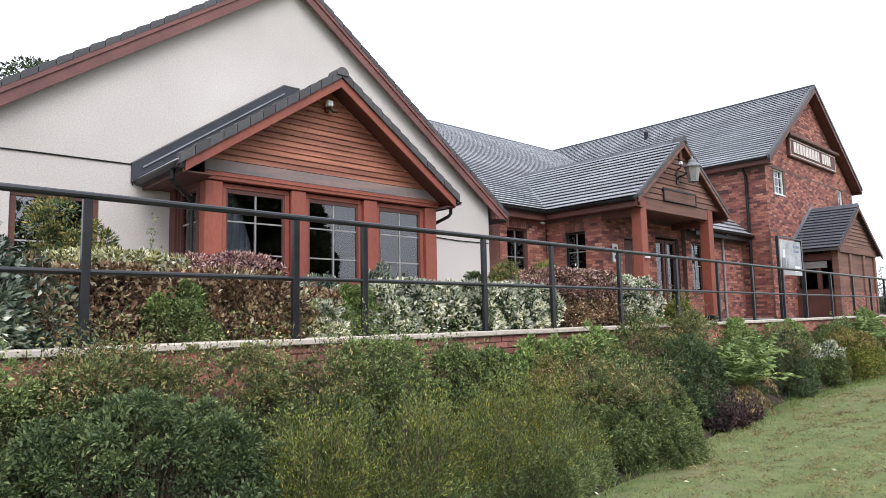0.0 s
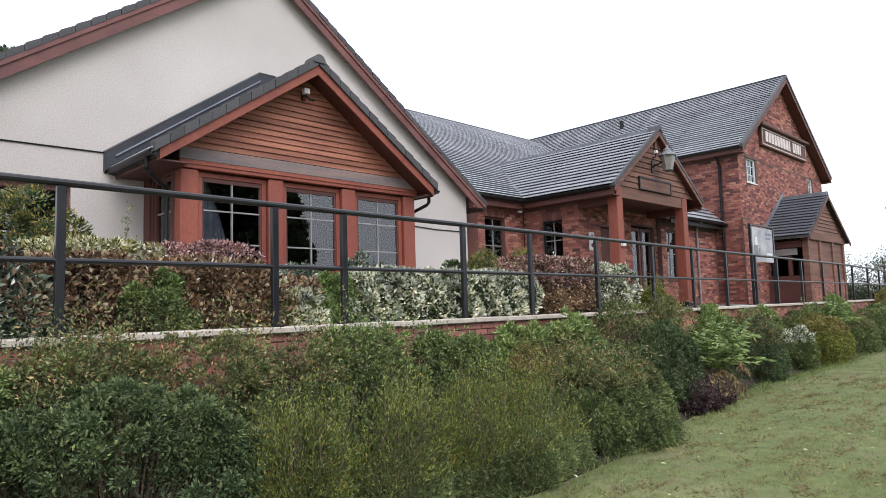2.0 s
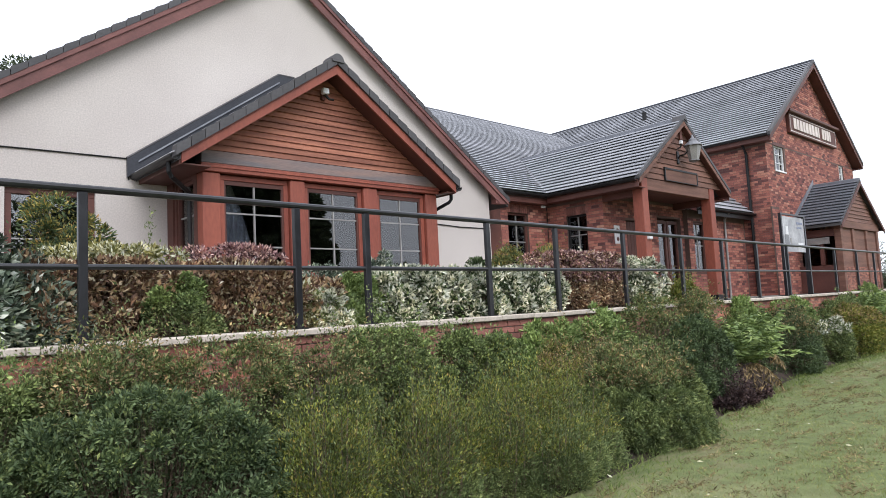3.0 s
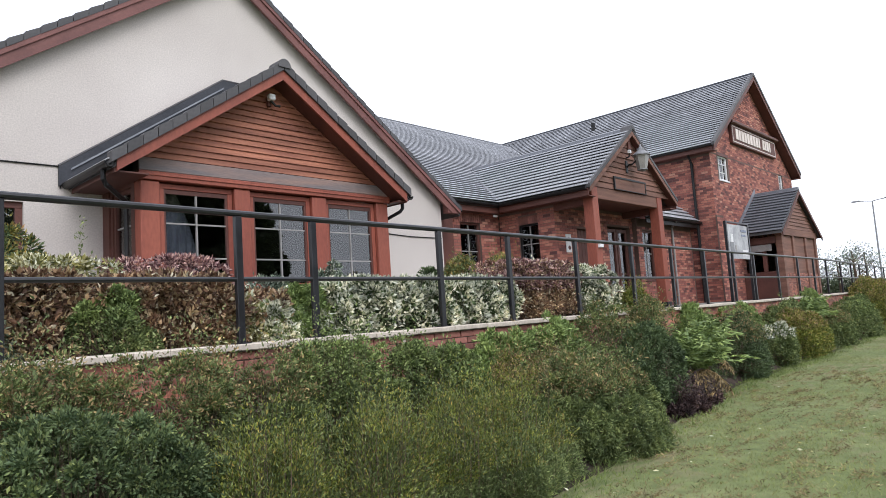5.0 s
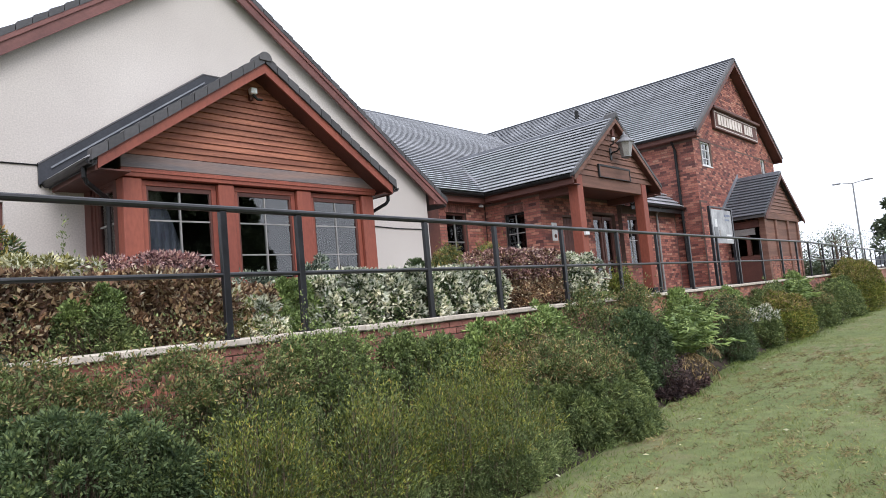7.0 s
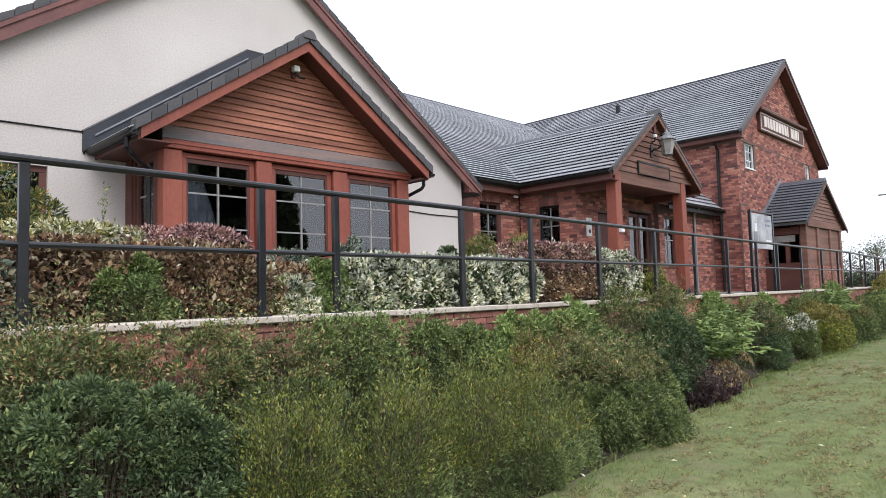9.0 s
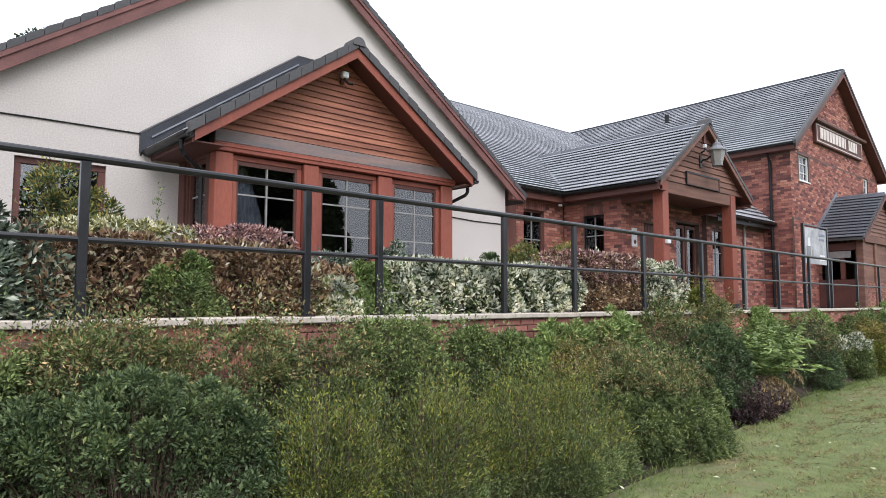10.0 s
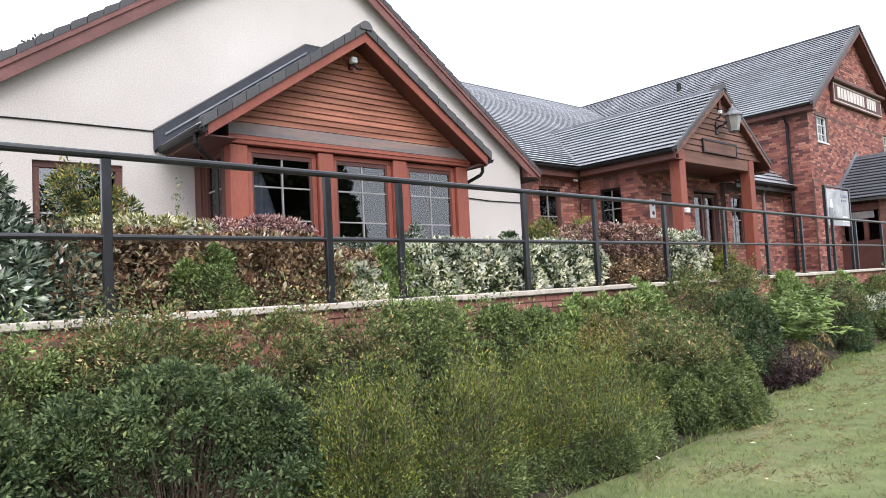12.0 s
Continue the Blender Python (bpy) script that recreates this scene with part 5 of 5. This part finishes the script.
shrub("loose_shrub", "loose green shrub with tall sprays", (8.6, 4.9), 1.0, 0.38, -1.2, 0.10, L["mid"], 2000, 14, 0.04, 0.45, spread=0.45, tips=L["rusty"], tipshare=0.25, sprays=250)
shrub("loose_shrub", "loose green shrub with tall rusty sprays", (10.3, 5.0), 1.05, 0.38, -1.2, 0.16, L["mid"], 2000, 14, 0.04, 0.4, spread=0.45, tips=L["rusty"], tipshare=0.35, sprays=500)
shrub("glossy_shrub", "dark glossy evergreen shrub", (9.2, 4.62), 0.95, 0.42, LAWN + 0.1, -0.26, L["dark"], 2200, 14, 0.05, 0.4, spread=0.5)
shrub("purple_plant", "low dark purple plant at the lawn edge", (9.2, 4.10), 0.44, 0.26, LAWN, -1.28, L["purple"], 900, 12, 0.045, 0.4, lump=0.4, spread=0.7, sprays=200)
shrub("purple_plant", "low dark purple plant at the lawn edge", (10.0, 4.24), 0.42, 0.26, LAWN, -1.3, L["purple"], 600, 12, 0.045, 0.4, lump=0.4, spread=0.7, sprays=200, tips=L["rusty"], tipshare=0.3)
shrub("rounded_shrub", "rounded green shrub with brownish tips", (13.5, 4.92), 1.35, 0.6, LAWN, -0.26, L["dark"], 2800, 16, 0.04, 0.45, lump=0.15, tips=L["rusty"], tipshare=0.4)
shrub("flowering_shrub", "green shrub dotted with white flowers", (15.6, 4.9), 0.7, 0.5, LAWN, -0.42, L["mid"], 1300, 14, 0.045, 0.5, tips=L["petal"], tipshare=0.5)
shrub("rounded_shrub", "rounded olive-green shrub with brownish tips", (18.0, 5.2), 1.8, 0.75, LAWN, -0.28, L["feather"], 2600, 16, 0.05, 0.4, lump=0.15, tips=L["rusty"], tipshare=0.5)
shrub("rounded_shrub", "rounded olive-green shrub with brownish tips", (21.6, 5.3), 1.7, 0.7, LAWN, -0.35, L["mid"], 2200, 14, 0.055, 0.4, lump=0.15, tips=L["rusty"], tipshare=0.4)
shrub("rounded_shrub", "rounded green shrub at the lawn edge", (25.0, 5.4), 1.9, 0.75, LAWN, -0.15, L["mid"], 2200, 14, 0.06, 0.4, lump=0.15, tips=L["bright"], tipshare=0.3)
shrub("rounded_shrub", "large rounded olive-green shrub", (28.5, 5.5), 3.0, 1.0, LAWN, 0.45, L["feather"], 3000, 16, 0.06, 0.4, lump=0.15, tips=L["rusty"], tipshare=0.4)
shrub("rounded_shrub", "large rounded olive-green shrub", (31, 6.2), 3.0, 1.0, LAWN, 0.0, L["mid"], 2600, 16, 0.07, 0.4, lump=0.15)
shrub("leafy_shrub", "leafy green shrub below the coping", (12.6, 5.3), 1.0, 0.32, -1.1, -0.02, L["bright"], 1500, 12, 0.05, 0.4, spread=0.5)
shrub("leafy_shrub", "leafy green shrub below the coping", (15.0, 5.4), 1.5, 0.32, -1.1, -0.05, L["bright"], 1500, 12, 0.05, 0.4, spread=0.5)
shrub("leafy_shrub", "leafy green shrub below the coping", (18.2, 5.55), 1.9, 0.32, -1.1, -0.02, L["mid"], 1500, 12, 0.06, 0.4, spread=0.5, sprays=100)
shrub("leafy_shrub", "bright leafy shrub reaching over the coping", (21.5, 5.75), 1.6, 0.42, -1.1, 0.14, L["bright"], 1600, 12, 0.06, 0.4, spread=0.5)


def fern(c, z, n, ln, label):
    """A fern: arching fronds, each a rib with paired leaflets."""
    rng = np.random.default_rng(int(c[0] * 100))
    ob = thing("fern", (c[0], c[1], z), label, "fern", "ferns on the bank")
    pos, dr = [], []
    for i in range(n):
        a = rng.uniform(0, 6.283)
        l_ = ln * rng.uniform(0.7, 1.1)
        el = rng.uniform(0.6, 1.25)
        for t in np.linspace(0.15, 1, 26):
            p = np.array([math.cos(a) * l_ * t * math.cos(el), math.sin(a) * l_ * t * math.cos(el), l_ * (t * math.sin(el) - 0.55 * t * t * math.cos(el))])
            side = np.array([-math.sin(a), math.cos(a), 0])
            for s in (-1, 1):
                pos.append(p)
                dr.append(side * s * (1.05 - t) + 0.25 * np.array([math.cos(a), math.sin(a), -0.15]) + rng.normal(0, 0.08, 3))
    me = leaf_mesh("frond_crown", L["bright"], np.array(pos), np.array(dr), 0.13, 0.24, rng, 0.1)
    o = new("frond_crown", me)
    o.parent = ob
    dead, ddir = [], []
    for i in range(n // 3):
        a = rng.uniform(3.3, 6.1)
        for t in np.linspace(0.2, 1, 18):
            dead.append([math.cos(a) * ln * 0.5 * t, math.sin(a) * ln * 0.5 * t, ln * (0.32 * t - 0.62 * t * t)])
            ddir.append([rng.normal(0, 0.5), rng.normal(0, 0.5), -0.8])
    o = new("dead_fronds", leaf_mesh("dead_fronds", L["rusty"], np.array(dead), np.array(ddir), 0.10, 0.25, rng, 0.1))
    o.parent = ob
    o["label"] = "withered brown fronds"
    return ob


fern((10.75, 4.58), -1.12, 60, 0.95, "bright green fern with arching fronds on the bank")
fern((11.6, 4.8), -0.92, 46, 0.85, "bright green fern with arching fronds")
fern((20.3, 5.5), -0.75, 50, 1.0, "bright green fern near the coping")

# terrace bed behind the railing
B0 = -0.14
shrub("copper_hedge", "copper-leaved hedge plant behind the railing", (1.75, 6.0), 0.55, 0.38, B0, 0.50, L["brown"], 1201, 13, 0.062, 0.5, "box", spread=0.6, lump=0.5, clump=0.085)
shrub("copper_hedge", "copper-leaved hedge plant behind the railing", (2.85, 6.0), 0.55, 0.38, B0, 0.50, L["brown"], 1293, 13, 0.062, 0.5, "box", spread=0.6, lump=0.5, clump=0.085)
shrub("copper_hedge", "low straggly copper shrub", (3.45, 5.85), 0.45, 0.3, B0, 0.36, L["brown"], 739, 13, 0.062, 0.5, "box", spread=0.6, lump=0.5, clump=0.085)
shrub("green_dwarf_shrub", "rounded bright green dwarf shrub", (2.27, 5.68), 0.36, 0.26, B0, 0.42, L["mid"], 1300, 14, 0.035, 0.45, tips=L["bright"], tipshare=0.8, lump=0.1)
shrub("variegated_shrub", "yellow-edged variegated shrub behind the railing", (3.35, 5.7), 0.3, 0.24, B0, 0.44, L["yellow"], 800, 12, 0.05, 0.45)
shrub("variegated_shrub", "pale variegated shrub in a mixed bed", (3.72, 5.66), 0.28, 0.22, B0, 0.30, L["mid"], 700, 12, 0.055, 0.45, tips=L["white"], tipshare=0.8, tipz=0.1)
shrub("green_dwarf_shrub", "rounded green dwarf shrub", (4.12, 5.75), 0.33, 0.26, B0, 0.47, L["bright"], 900, 14, 0.045, 0.4, lump=0.1)
for x, r in ((4.95, 0.62), (5.9, 0.62), (6.85, 0.6)):
    shrub("variegated_hedge", "white-edged variegated hedge plant clipped square", (x, 5.85), r, 0.36, B0, 0.44, L["dark"], 1500, 13, 0.066, 0.46, "box", spread=0.5, tips=L["white"], tipshare=0.8, tipz=0.05, lump=0.45, clump=0.075)
shrub("copper_hedge", "brownish purple hedge plant", (8.0, 6.05), 0.75, 0.4, B0, 0.68, L["brown"], 1664, 17, 0.046, 0.5, "box", spread=0.6, lump=0.5, clump=0.085, tips=L["plum"], tipshare=0.8)
shrub("copper_hedge", "brownish purple hedge plant", (8.9, 6.1), 0.5, 0.4, B0, 0.70, L["brown"], 1108, 17, 0.046, 0.5, "box", spread=0.6, lump=0.5, clump=0.085, tips=L["plum"], tipshare=0.8)
shrub("variegated_hedge", "white-edged variegated hedge plant", (9.95, 6.1), 0.62, 0.38, B0, 0.64, L["dark"], 1150, 17, 0.055, 0.46, "box", spread=0.5, tips=L["white"], tipshare=0.8, tipz=0.05, lump=0.45, clump=0.075)
shrub("loose_shrub", "loose olive shrub at the end of the bed", (11.5, 6.0), 0.8, 0.36, B0, 0.30, L["feather"], 1300, 12, 0.05, 0.35, spread=0.5, sprays=200)
shrub("variegated_shrub", "yellow variegated shrub by the rendered wall", (2.1, 7.0), 0.72, 0.4, B0, 0.72, L["yellow"], 1400, 13, 0.055, 0.42, "box", spread=0.5, lump=0.5, clump=0.09)
shrub("plum_shrub", "plum-pink leaved shrub under the bay window", (3.35, 7.1), 0.62, 0.4, B0, 0.76, L["plum"], 1400, 13, 0.055, 0.38, "box", spread=0.5, lump=0.5, clump=0.09)
shrub("leafy_shrub", "dark green shrub under the bay windows", (4.9, 7.7), 0.5, 0.35, B0, 0.80, L["grey"], 700, 12, 0.06, 0.4, spread=0.5)
shrub("leafy_shrub", "dark green shrub under the bay windows", (6.2, 7.9), 0.5, 0.35, B0, 0.88, L["grey"], 700, 12, 0.06, 0.4, spread=0.5)
shrub("leafy_shrub", "dark green leafy shrub by the render", (8.6, 8.5), 0.75, 0.4, B0, 0.98, L["dark"], 1100, 12, 0.065, 0.4, spread=0.5)
shrub("spiky_shrub", "olive and bronze spiky shrub", (9.0, 7.3), 1.2, 0.5, B0, 1.26, L["mid"], 1700, 14, 0.065, 0.26, upright=0.6, spread=0.4, tips=L["golden"], tipshare=0.6, tipz=0.45, sprays=300, clump=0.1)
shrub("variegated_shrub", "white-edged variegated shrub beside spiky planting", (9.3, 6.6), 0.35, 0.3, B0, 0.86, L["mid"], 700, 12, 0.06, 0.42, tips=L["white"], tipshare=0.8, tipz=0.1)
shrub("plum_shrub", "plum-bronze shrub by the entrance", (11.4, 7.6), 0.9, 0.4, B0, 0.98, L["plum"], 1300, 12, 0.075, 0.35, spread=0.5, tips=L["rusty"], tipshare=0.4)
shrub("golden_shrub", "tall dark green shrub with golden-brown tips against the render", (1.85, 8.35), 0.88, 0.5, B0, 1.58, L["dark"], 2600, 14, 0.06, 0.35, spread=0.5, tips=L["golden"], tipshare=0.5, tipz=0.3, lump=0.35, sprays=60, clump=0.13)
shrub("sprig", "thin airy sprig above the variegated shrubs", (2.62, 7.55), 0.26, 0.1, B0, 1.42, L["mid"], 16, 26, 0.05, 0.4, upright=0.25, reach=0.45, clump=0)
shrub("grey_shrub", "tall grey-green variegated shrub leaning on the railing", (0.45, 5.6), 0.62, 0.55, B0, 1.22, L["grey"], 2300, 14, 0.07, 0.42, spread=0.6, lump=0.35, sprays=150)
shrub("grey_shrub", "low grey-green shrub with bronze leaves by the post", (1.1, 5.8), 0.5, 0.4, B0, 0.58, L["grey"], 1300, 12, 0.07, 0.42, spread=0.6, lump=0.35, tips=L["brown"], tipshare=0.4, tipz=0.2)

# ---- distance ----
def tree(name, label, x, y, z, h, r, leaf, n=2600, size=0.35, clear=0.3, puff=0.33):
    """A tree: tapered trunk, limbs, and a crown of many leaf clumps with gaps."""
    SEED[0] += 1
    rng = np.random.default_rng(SEED[0])
    ob = thing(name, (x, y, z), label, "tree", GROUPS.get(name, ""))
    one("trunk", M["stem"], ob, "", tube, [(x, y, z), (x + 0.02 * h, y, z + h * 0.35), (x, y + 0.02 * h, z + h * 0.8)], 0.035 * h, 8, 0.008 * h)
    limbs = 16
    la = rng.uniform(0, 6.28, limbs)
    lh = rng.uniform(clear, 0.85, limbs)
    a = np.stack([np.zeros(limbs), np.zeros(limbs), lh * h * 0.8], 1)
    rad = r * rng.uniform(0.55, 1.0, limbs) * (1.1 - 0.6 * (lh - clear))
    b = a + np.stack([np.cos(la) * rad, np.sin(la) * rad, rng.uniform(0.08, 0.22, limbs) * h], 1)
    f = new("branching", twig_mesh("branching", M["stem"], a, b, 0.01 * h))
    f.parent = ob
    cen = np.concatenate([b, a + (b - a) * 0.6, np.array([[0, 0, h * 0.88], [0.2 * r, 0, h * 0.8]])])
    pick = rng.integers(0, len(cen), n)
    off = rng.normal(size=(n, 3))
    off /= np.linalg.norm(off, axis=1, keepdims=True)
    pos = cen[pick] + off * (r * puff * rng.uniform(0.4, 1, n) ** 0.5)[:, None] * np.array([1, 1, 0.75])
    f = new("crown", leaf_mesh("crown", leaf, pos, off + rng.normal(0, 0.6, (n, 3)), size, 0.6, rng))
    f.parent = ob
    return ob


tree("tree", "broad green tree behind the house", 7.4, 40, -0.2, 15.0, 5.6, L["far"], 60000, 0.24)
tree("tree", "broad green tree behind the house", -2, 42, -0.2, 15.6, 5.5, L["far"], 20000, 0.3)
tree("tree", "dense round tree beyond the railing", 82, 8.2, -0.9, 9.6, 4.4, L["far"], 16000, 0.4, 0.15)
# pale grey leaves put the haze of distance into the young trees' colour
for tx, ty, th in ((50, 12.8, 4.3), (52, 11.8, 4.0), (50, 10.4, 4.4), (56, 10.9, 4.5)):
    tree("young_tree", "thin young tree beyond the railing", tx, ty, -1.0, th, 1.5, L["grey"], 1000, 0.12, 0.3)
for tx, ty, th, tr, n in ((17.0, -18, 15, 4.8, 60000), (20.9, -18.5, 15, 2.6, 50000), (20.6, -16.5, 8.5, 2.8, 40000), (19.4, -19.5, 15, 3.6, 50000), (10, -20, 11, 4.6, 12000), (-12, -28, 9, 5, 2600), (36, -36, 5.4, 3.4, 16000), (44, -37, 6.0, 3.8, 16000), (53, -36, 5.6, 3.8, 14000)):
    tree("tree", "dark green roadside tree facing the building", tx, ty, -2.4, th, tr, L["far"], n, 0.36, 0.02, 0.48)
shrub("hedge", "distant clipped green hedge", (60, 14), 14, 1.5, -1.0, 0.6, L["far"], 2600, 12, 0.25, 0.5, "box")
van = thing("van", (75.0, 10.4, -0.16), "grey van parked beyond the railing", "van")
VX, VY, VZ = 75.0, 7.9, -0.16
one("body", M["carpaint"], van, "grey painted body", prism, [(VX - 0.9, VY, VZ + 0.35), (VX - 0.9, VY + 4.4, VZ + 0.35), (VX - 0.9, VY + 4.4, VZ + 1.1), (VX - 0.9, VY + 3.7, VZ + 1.25), (VX - 0.9, VY + 3.0, VZ + 1.95), (VX - 0.9, VY + 0.1, VZ + 2.0), (VX - 0.9, VY, VZ + 1.9)], (1.8, 0, 0))
one("side_window", M["slatedark"], van, "dark side window", prism, [(VX - 0.91, VY + 2.1, VZ + 1.25), (VX - 0.91, VY + 3.5, VZ + 1.25), (VX - 0.91, VY + 2.95, VZ + 1.8), (VX - 0.91, VY + 2.1, VZ + 1.8)], (0.006, 0, 0))
for wy_ in (VY + 0.8, VY + 3.5):
    wh = one("wheel", M["plastic"], van, "black tyre", lambda bm: prism(bm, [(VX - 0.93, wy_ + 0.33 * math.cos(a), VZ + 0.33 + 0.33 * math.sin(a)) for a in [q * math.pi / 8 for q in range(16)]], (0.2, 0, 0)))
    one("rim", M["galv"], wh, "", lambda bm: prism(bm, [(VX - 0.94, wy_ + 0.18 * math.cos(a), VZ + 0.33 + 0.18 * math.sin(a)) for a in [q * math.pi / 8 for q in range(16)]], (0.01, 0, 0)))
one("bumper", M["plastic"], van, "", box, VX - 0.85, VX + 0.85, VY + 4.38, VY + 4.48, VZ + 0.3, VZ + 0.6, 0.02)
lampp = thing("street_lamp", (58.6, 10.5, -1.2), "tall grey double-arm street lamp", "street lamp")
one("pole", M["galv"], lampp, "", tube, [(58.6, 10.5, -1.2), (58.6, 10.5, 6.5)], 0.08, 8, 0.045)
for s in (-1, 1):
    one("arm", M["galv"], lampp, "", tube, [(58.6, 10.5, 6.48), (58.6, 10.5 + s * 0.5, 6.56), (58.6, 10.5 + s * 1.1, 6.6)], 0.03, 6)
    one("head", M["galv"], lampp, "", box, 58.5, 58.7, *sorted((10.5 + s * 0.8, 10.5 + s * 1.35)), 6.56, 6.66, 0.02)


# ---- grass blades on the lawn nearest the path ----
rng = np.random.default_rng(77)
n = 260000
gx = 31 * rng.uniform(size=n) ** 1.8 - 1.5
gy = rng.uniform(-2.0, 4.9, n)
edge = np.array([bed_edge(x) for x in gx])
thin = np.array([noise.noise((x * 0.55, y * 1.3, 3.0)) for x, y in zip(gx, gy)])
ok = (rng.uniform(size=n) > 0.75 * np.clip(thin * 2.2 + 0.25, 0, 1)) & (gy < edge + 0.1) & (rng.uniform(size=n) < (gy + 2.0) / 2.5) & (rng.uniform(size=n) < (gx + 1.5) / 3.0)
gx, gy = gx[ok], gy[ok]
pos = np.stack([gx, gy, np.full(len(gx), LAWN - 0.006)], 1)
dr = np.stack([rng.normal(0, 0.6, len(gx)), rng.normal(0, 0.6, len(gx)), np.full(len(gx), 0.8)], 1)
grass_leaf = leaf_mat("grass_blade", [(0, (0.19, 0.225, 0.075)), (0.6, (0.25, 0.28, 0.105)), (0.9, (0.34, 0.34, 0.16)), (1, (0.40, 0.33, 0.20))], 0.7, 2.4)
near_bed = edge[ok] - gy < 0.25 + 0.25 * rng.uniform(size=len(gx)) ** 2
gr = new("grass", leaf_mesh("grass", grass_leaf, pos[~near_bed], dr[~near_bed], 0.036, 0.15, rng, 0.1))
lush_leaf = leaf_mat("lush_grass_blade", [(0, (0.12, 0.17, 0.05)), (0.6, (0.19, 0.25, 0.075)), (1, (0.27, 0.32, 0.11))], 0.7, 1.2)
lush = new("edge_grass", leaf_mesh("edge_grass", lush_leaf, pos[near_bed], dr[near_bed], 0.075, 0.09, rng, 0.1))
tagged(lush, "longer greener grass along the planted bed", "grass", kind="stuff")
tagged(gr, "short mown grass blades on the lawn", "grass", kind="stuff")
n = 260
px_, py_ = 5 + 9 * rng.uniform(size=n), rng.uniform(0.8, 4.2, n)
pos = np.stack([px_, py_, np.full(n, LAWN + 0.004)], 1)
tx, ty = 4.5 + 11 * rng.uniform(size=700), rng.uniform(0.6, 4.2, 700)
own = rng.integers(0, 700, 26000)
tp = np.stack([tx[own] + rng.normal(0, 0.11, 26000), ty[own] + rng.normal(0, 0.028, 26000), np.full(26000, LAWN)], 1)
tp = tp[tp[:, 1] < np.array([bed_edge(x) for x in tp[:, 0]]) - 0.1]
thatch = new("thatch", leaf_mesh("thatch", L["thatch"], tp, np.stack([rng.normal(0, 1, len(tp)), rng.normal(0, 1, len(tp)), rng.uniform(0.1, 0.7, len(tp))], 1), 0.05, 0.14, rng, 0.1))
tagged(thatch, "dry brown thatch lying in mown grass", "thatch", kind="stuff")
clip = new("grass_clippings", leaf_mesh("grass_clippings", L["yellow"], pos, np.stack([rng.normal(0, 1, n), rng.normal(0, 1, n), rng.normal(0, 0.1, n)], 1), 0.06, 0.35, rng, 0.1))
tagged(clip, "scattered dry clippings and fallen leaves on grass", "clippings", kind="stuff")
